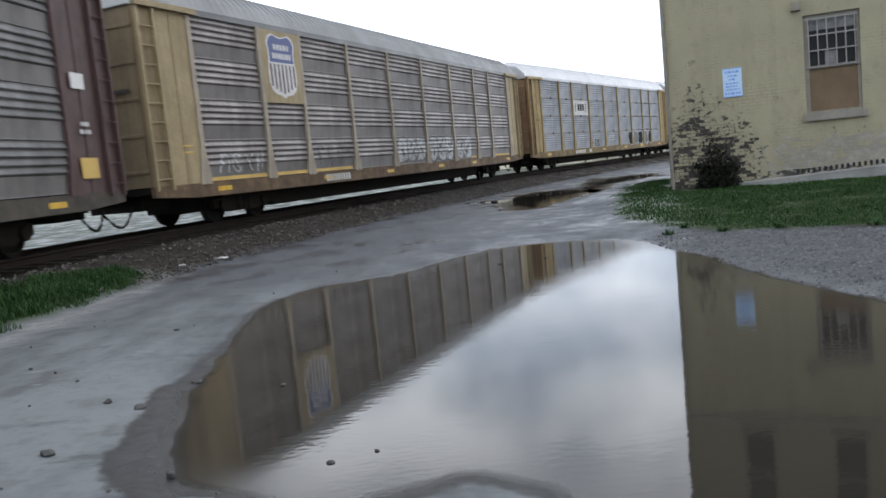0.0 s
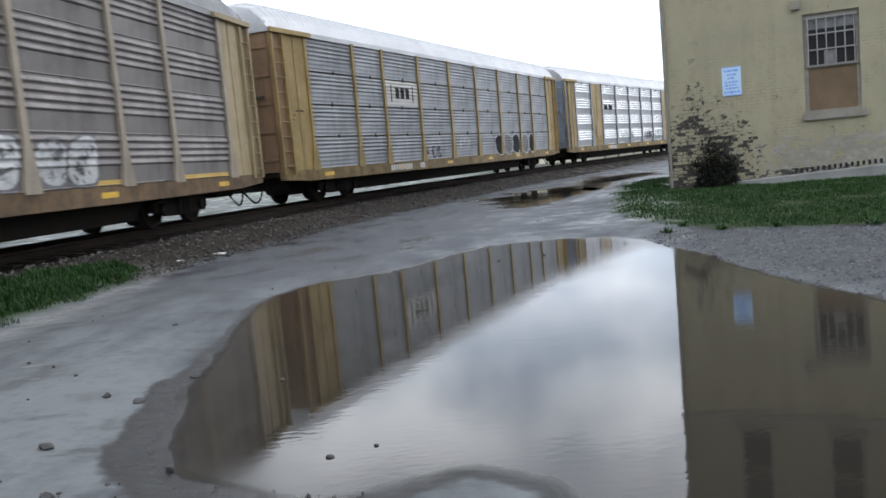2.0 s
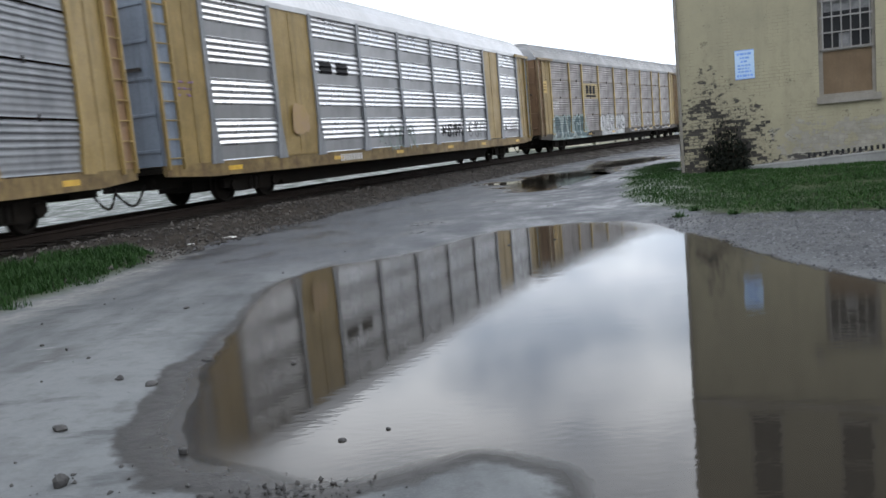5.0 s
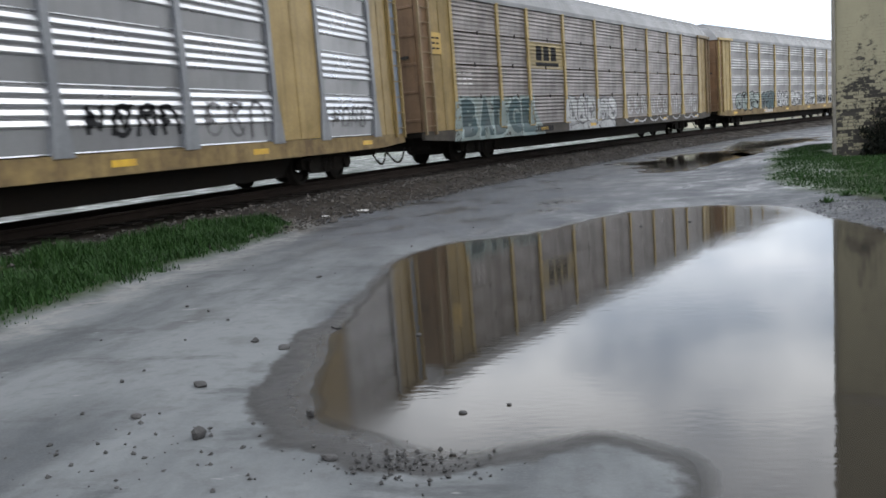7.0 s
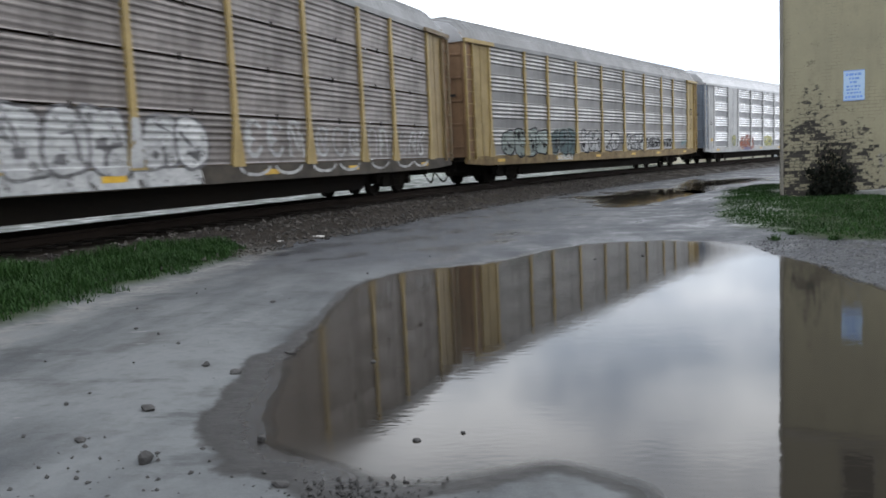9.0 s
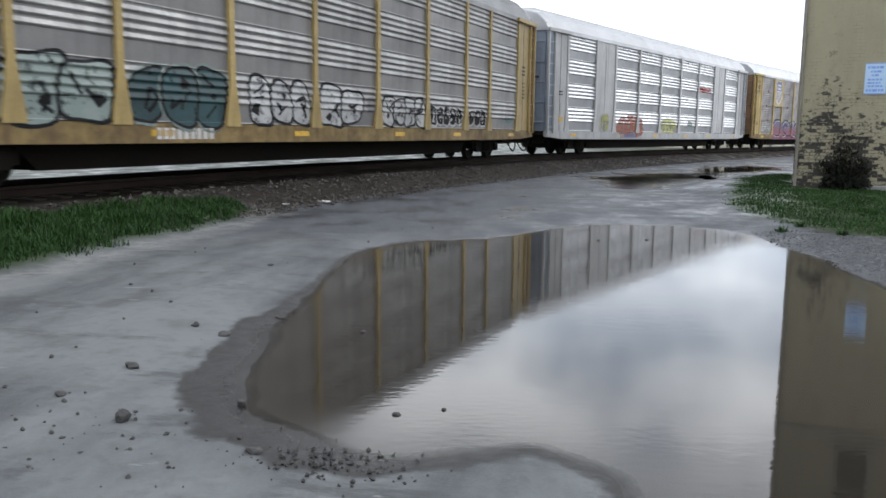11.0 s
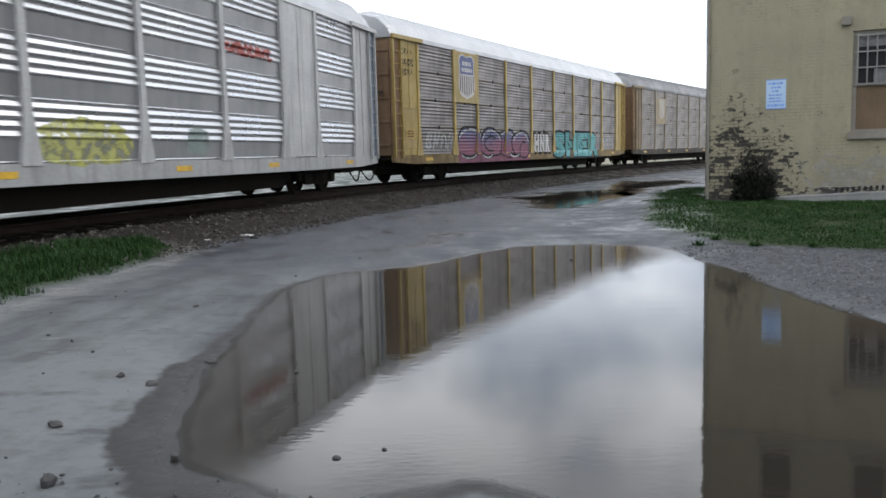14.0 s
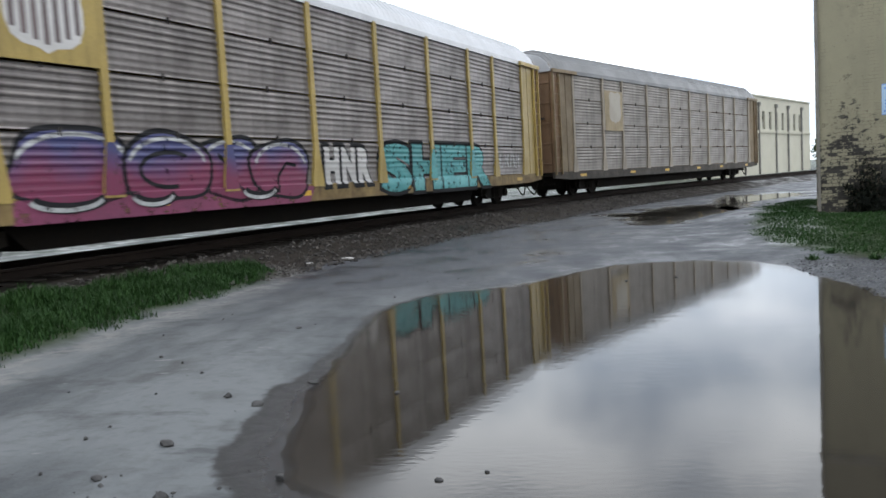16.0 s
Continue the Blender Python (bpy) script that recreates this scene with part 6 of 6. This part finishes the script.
def within(outline, limit=(30, 30)):
    def place(rng, count):
        lo, hi = outline.min(0), np.minimum(outline.max(0), limit)
        p = lo + rng.random((count * 4, 2)) * (hi - lo)
        p = p[inside_by(p[:, 0], p[:, 1], outline) > rng.random(len(p)) * 0.3 - 0.15][:count]
        return p[:, 0], p[:, 1]
    return place


def scatter(cx, cy, sx, sy):
    return lambda rng, count: (cx + sx * rng.normal(0, 1, count), cy + sy * rng.normal(0, 1, count))


stones("ballast_stones", along_track(1.8, 4.1, -6, 38), 9500, 0.012, 0.06, M_BALLAST, "brown and grey ballast stones beside the rails", 21)
stones("gravel", within(GRAVEL, (9, 13)), 26000, 0.009, 0.034, M_GRIT, "grey crushed gravel at the puddle's edge", 22, -0.1)
stones("pebbles", scatter(-0.78, 3.36, 0.17, 0.12), 130, 0.006, 0.02, M_ROCK, "dark wet pebbles in the shallow water", 23, 0.5)
stones("pebbles", scatter(-1.9, 3.4, 0.5, 0.35), 90, 0.006, 0.02, M_ROCK, "small dark pebbles on pale asphalt", 24)
stones("pebbles", scatter(-3.0, 7.5, 1.6, 2.6), 45, 0.006, 0.022, M_ROCK, "small dark pebbles on pale asphalt", 25)


def rock(x, y, w, h, seed, label):
    bm = bmesh.new()
    bmesh.ops.create_icosphere(bm, subdivisions=2, radius=0.5)
    rng = random.Random(seed)
    off = Vector((rng.uniform(-9, 9), rng.uniform(-9, 9), rng.uniform(-9, 9)))
    for v in bm.verts:
        k = 1 + 0.45 * noise.noise(v.co * 1.9 + off) + 0.15 * noise.noise(v.co * 5 + off)
        w2 = w * 0.85
        v.co = Vector((v.co.x * w2 * k, v.co.y * w2 * 0.75 * k, max(v.co.z * h * 0.85 * k, -h * 0.3)))
    me = bpy.data.meshes.new("rock")
    bm.to_mesh(me)
    bm.free()
    me.materials.append(M_ROCK)
    z = float(relief(np.array([x]), np.array([y]))[0][0])
    z = -h * 0.1 if z < -0.012 else z
    ob = new("rock", me)
    ob.matrix_basis = pose(x, y, z + h * 0.22, 0, 0, rng.uniform(0, 360))
    return tagged(ob, label, "rock", "loose rocks on the yard")


for i, (x, y, w, h) in enumerate([(-2.39, 5.54, 0.06, 0.06), (-2.12, 5.39, 0.11, 0.05), (-2.33, 4.50, 0.11, 0.06), (-1.93, 3.66, 0.11, 0.08), (-1.49, 4.06, 0.06, 0.06), (-0.66, 4.05, 0.06, 0.025),
                                  (-0.43, 4.16, 0.035, 0.02), (-2.42, 3.93, 0.09, 0.035), (-1.21, 5.72, 0.05, 0.03), (-1.93, 6.05, 0.11, 0.03), (-2.9, 4.6, 0.04, 0.03), (-3.6, 6.9, 0.05, 0.03), (-2.75, 8.2, 0.09, 0.03),
                                  (-1.19, 3.42, 0.10, 0.04), (0.82, 11.23, 0.07, 0.022), (1.49, 11.43, 0.08, 0.025)]):
    rock(x, y, w, h, 30 + i, "small dark stone lying on pale asphalt" if x < -1.4 else "dark stone standing out of the puddle")


def scrap(x, y, w, seed):
    rng = random.Random(seed)
    s = Shape()
    n = 8
    ring = [(w * (0.5 + 0.2 * rng.random()) * math.cos(6.283 * i / n), 0.45 * w * (0.5 + 0.2 * rng.random()) * math.sin(6.283 * i / n)) for i in range(n)]
    s.add([(a, b2, 0.0) for a, b2 in ring] + [(a * 0.9, b2 * 0.9, 0.012 + 0.012 * rng.random()) for a, b2 in ring], [tuple(range(n - 1, -1, -1)), tuple(range(n, 2 * n))] + [(i, (i + 1) % n, (i + 1) % n + n, i + n) for i in range(n)])
    ob = part("litter_scrap", s, M_WHITE)
    ob.matrix_basis = pose(x, y, float(relief(np.array([x]), np.array([y]))[0][0]) + 0.01, 4, 3, rng.uniform(-30, 30))
    tagged(ob, "flat whitish scrap of litter lying beside the ballast", "litter")


scrap(-4.2, 15.6, 0.27, 1)
scrap(-4.75, 14.9, 0.12, 2)


def shrub():
    """A dark scrubby weed against the wall."""
    rng = random.Random(12)
    b = tagged(new("weed_shrub"), "dark scrubby weed growing against the blackened wall", "shrub")
    b.matrix_basis = pose(CORNER.x, CORNER.y, 0, 0, 0, math.degrees(math.atan2(ALONG.y, ALONG.x)))
    stems, leaves = Shape(), Shape()
    for i in range(42):
        x0 = rng.gauss(1.02, 0.2)
        x1, top = x0 + rng.gauss(0, 0.22), 0.2 + rng.uniform(0.25, 1.35) ** 1.2 * max(0.25, 1.0 - 1.6 * abs(x0 - 1.02))
        pts = [(x0 + (x1 - x0) * t ** 1.5, -0.22 + 0.1 * t + rng.uniform(-0.03, 0.03), 0.2 + (top - 0.2) * t) for t in (0, 0.35, 0.7, 1)]
        stems.tube(pts, 0.008, 5)
        for _ in range(64):
            t = rng.random() ** 0.8
            c = Vector((x0 + (x1 - x0) * t ** 1.5, -0.22 + 0.1 * t, 0.2 + (top - 0.2) * t)) + Vector((rng.gauss(0, 0.07), rng.gauss(0, 0.05), rng.gauss(0, 0.05)))
            if c.y > -0.02:
                c.y = -0.03
            q = Euler((rng.uniform(0, 6), rng.uniform(0, 6), rng.uniform(0, 6))).to_matrix()
            r = rng.uniform(0.03, 0.06)
            leaves.add([c + q @ Vector(v) * r for v in ((-1, 0, 0), (0, -0.5, 0.15), (1.1, 0, 0), (0, 0.5, 0.15))], [(0, 1, 2, 3)])
    part("stems", stems, M_BARK, b)
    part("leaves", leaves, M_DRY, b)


shrub()


def weed(x, y, seed, r=0.12):
    rng = random.Random(seed)
    s = Shape()
    z = float(relief(np.array([x]), np.array([y]))[0][0])
    for _ in range(60):
        a, l2 = rng.uniform(0, 6.28), rng.uniform(0.5, 1.0) * r * 1.4
        d = Vector((math.cos(a), math.sin(a), rng.uniform(0.4, 1.3))).normalized()
        o = Vector((-d.y, d.x, 0)).normalized() * 0.012
        p = Vector((rng.gauss(0, r * 0.4), rng.gauss(0, r * 0.4), 0))
        s.add([p - o, p + o, p + d * l2], [(0, 1, 2)])
    ob = part("weed", s, M_GRASS)
    ob.matrix_basis = pose(x, y, z)
    tagged(ob, "small green weed tuft on the gravel", "weed", "weed tufts")


for i, (x, y) in enumerate(((3.56, 12.5), (5.05, 11.9), (4.3, 12.2), (6.1, 11.2), (4.0, 13.1), (7.2, 10.7))):
    weed(x, y, 60 + i)


# ---------------------------------------------------------------- far side of the line
M_PALE = surface("pale_cream_render", (0.56, 0.53, 0.42), (0.42, 0.40, 0.32), 0.85, 0, 6, 0.4, 0.4, 0.004)


def depot():
    d = tagged(new("depot_building"), "pale cream flat-roofed building with a row of narrow windows", "building")
    a, b2 = Vector((22.0, 97.6)), Vector((33.4, 117.3))
    run = (b2 - a).normalized()
    d.matrix_basis = pose(a.x, a.y, 0, 0, 0, math.degrees(math.atan2(run.y, run.x)))
    slots = [(-7.0 + i * 2.55, -7.0 + i * 2.55 + 1.0, 5.3, 7.4) for i in range(11)]
    lo, hi = -9.0, 24.0
    wall = pierced_wall(hi - lo, 0.0, 9.0, [(s[0] - lo, s[1] - lo, s[2], s[3]) for s in slots], 0.4)
    part("front_wall", wall, M_PALE, d, at=pose(lo, 0, 0))
    part("block", Shape().box(lo, hi, 0.8, 14, 0, 8.8), M_PALE, d)
    part("ledge", Shape().box(lo, hi, -0.15, -0.003, 4.85, 5.1), M_PALE, d)
    part("coping", Shape().box(lo - 0.1, hi + 0.1, -0.15, 1.0, 9.003, 9.2), M_PALE, d)
    for s in slots:
        part("window", Shape().box(s[0], s[1], 0.2, 0.26, s[2], s[3]), M_GLASS_DARK, d)
    for x in (-3.5, 1.6, 8.2, 13.3, 19.5):
        part("downpipe", Shape().tube([(x, -0.1, 0.1), (x, -0.1, 8.0)], 0.12, 8).box(x - 0.25, x + 0.25, -0.3, -0.004, 7.95, 8.35), M_GREYPIPE, d)


M_GREYPIPE = surface("grey_downpipe", (0.2, 0.19, 0.17), None, 0.7)
depot()


def tree(x, y, height, seed):
    rng = random.Random(seed)
    t = tagged(new("tree"), "leafy green tree far behind the line", "tree", "far trees")
    t.matrix_basis = pose(x, y, 0)
    wood, crown = Shape(), Shape()
    wood.tube([(0, 0, 0), (0.1, 0, height * 0.25), (0.05, 0.1, height * 0.5)], 0.16, 8)
    for _ in range(9):
        a, up = rng.uniform(0, 6.28), rng.uniform(0.35, 0.95) * height
        tip = Vector((math.cos(a), math.sin(a), 0)) * height * 0.32 * rng.uniform(0.5, 1) + Vector((0, 0, up))
        wood.tube([(0.05, 0.05, height * rng.uniform(0.25, 0.5)), tip * 0.6 + Vector((0, 0, up * 0.3)), tip], 0.05, 5)
        for _ in range(150):
            c = tip + Vector((rng.gauss(0, 1), rng.gauss(0, 1), rng.gauss(0, 0.8))) * height * 0.1
            q = Euler((rng.uniform(0, 6), rng.uniform(0, 6), rng.uniform(0, 6))).to_matrix()
            r = rng.uniform(0.1, 0.22)
            crown.add([c + q @ Vector(v) * r for v in ((-1, 0, 0), (0, -0.6, 0.2), (1, 0, 0), (0, 0.6, 0.2))], [(0, 1, 2, 3)])
    part("trunk", wood, M_BARK, t)
    part("crown", crown, M_TREE, t)


for i, (x, y, h) in enumerate(((37.5, 124, 4.6), (41, 128, 6.0), (45, 126, 5.2))):
    tree(x, y, h, 90 + i)


# ---------------------------------------------------------------- what moves
def motions():
    times = [i * 0.25 for i in range(65)]
    for n, car in enumerate(TRAIN):
        walk(car, [(t, wagon_pose(n, t)) for t in times])
    turn = math.degrees(1 / 0.42)
    steps = [i / 30 for i in range(481)]
    for wheels, x in SPINNING:
        walk(wheels, [(t, pose(x, 0, 0.42, 0, -turn * (SPEED * t + GAIN * t * t), 0)) for t in steps])


motions()
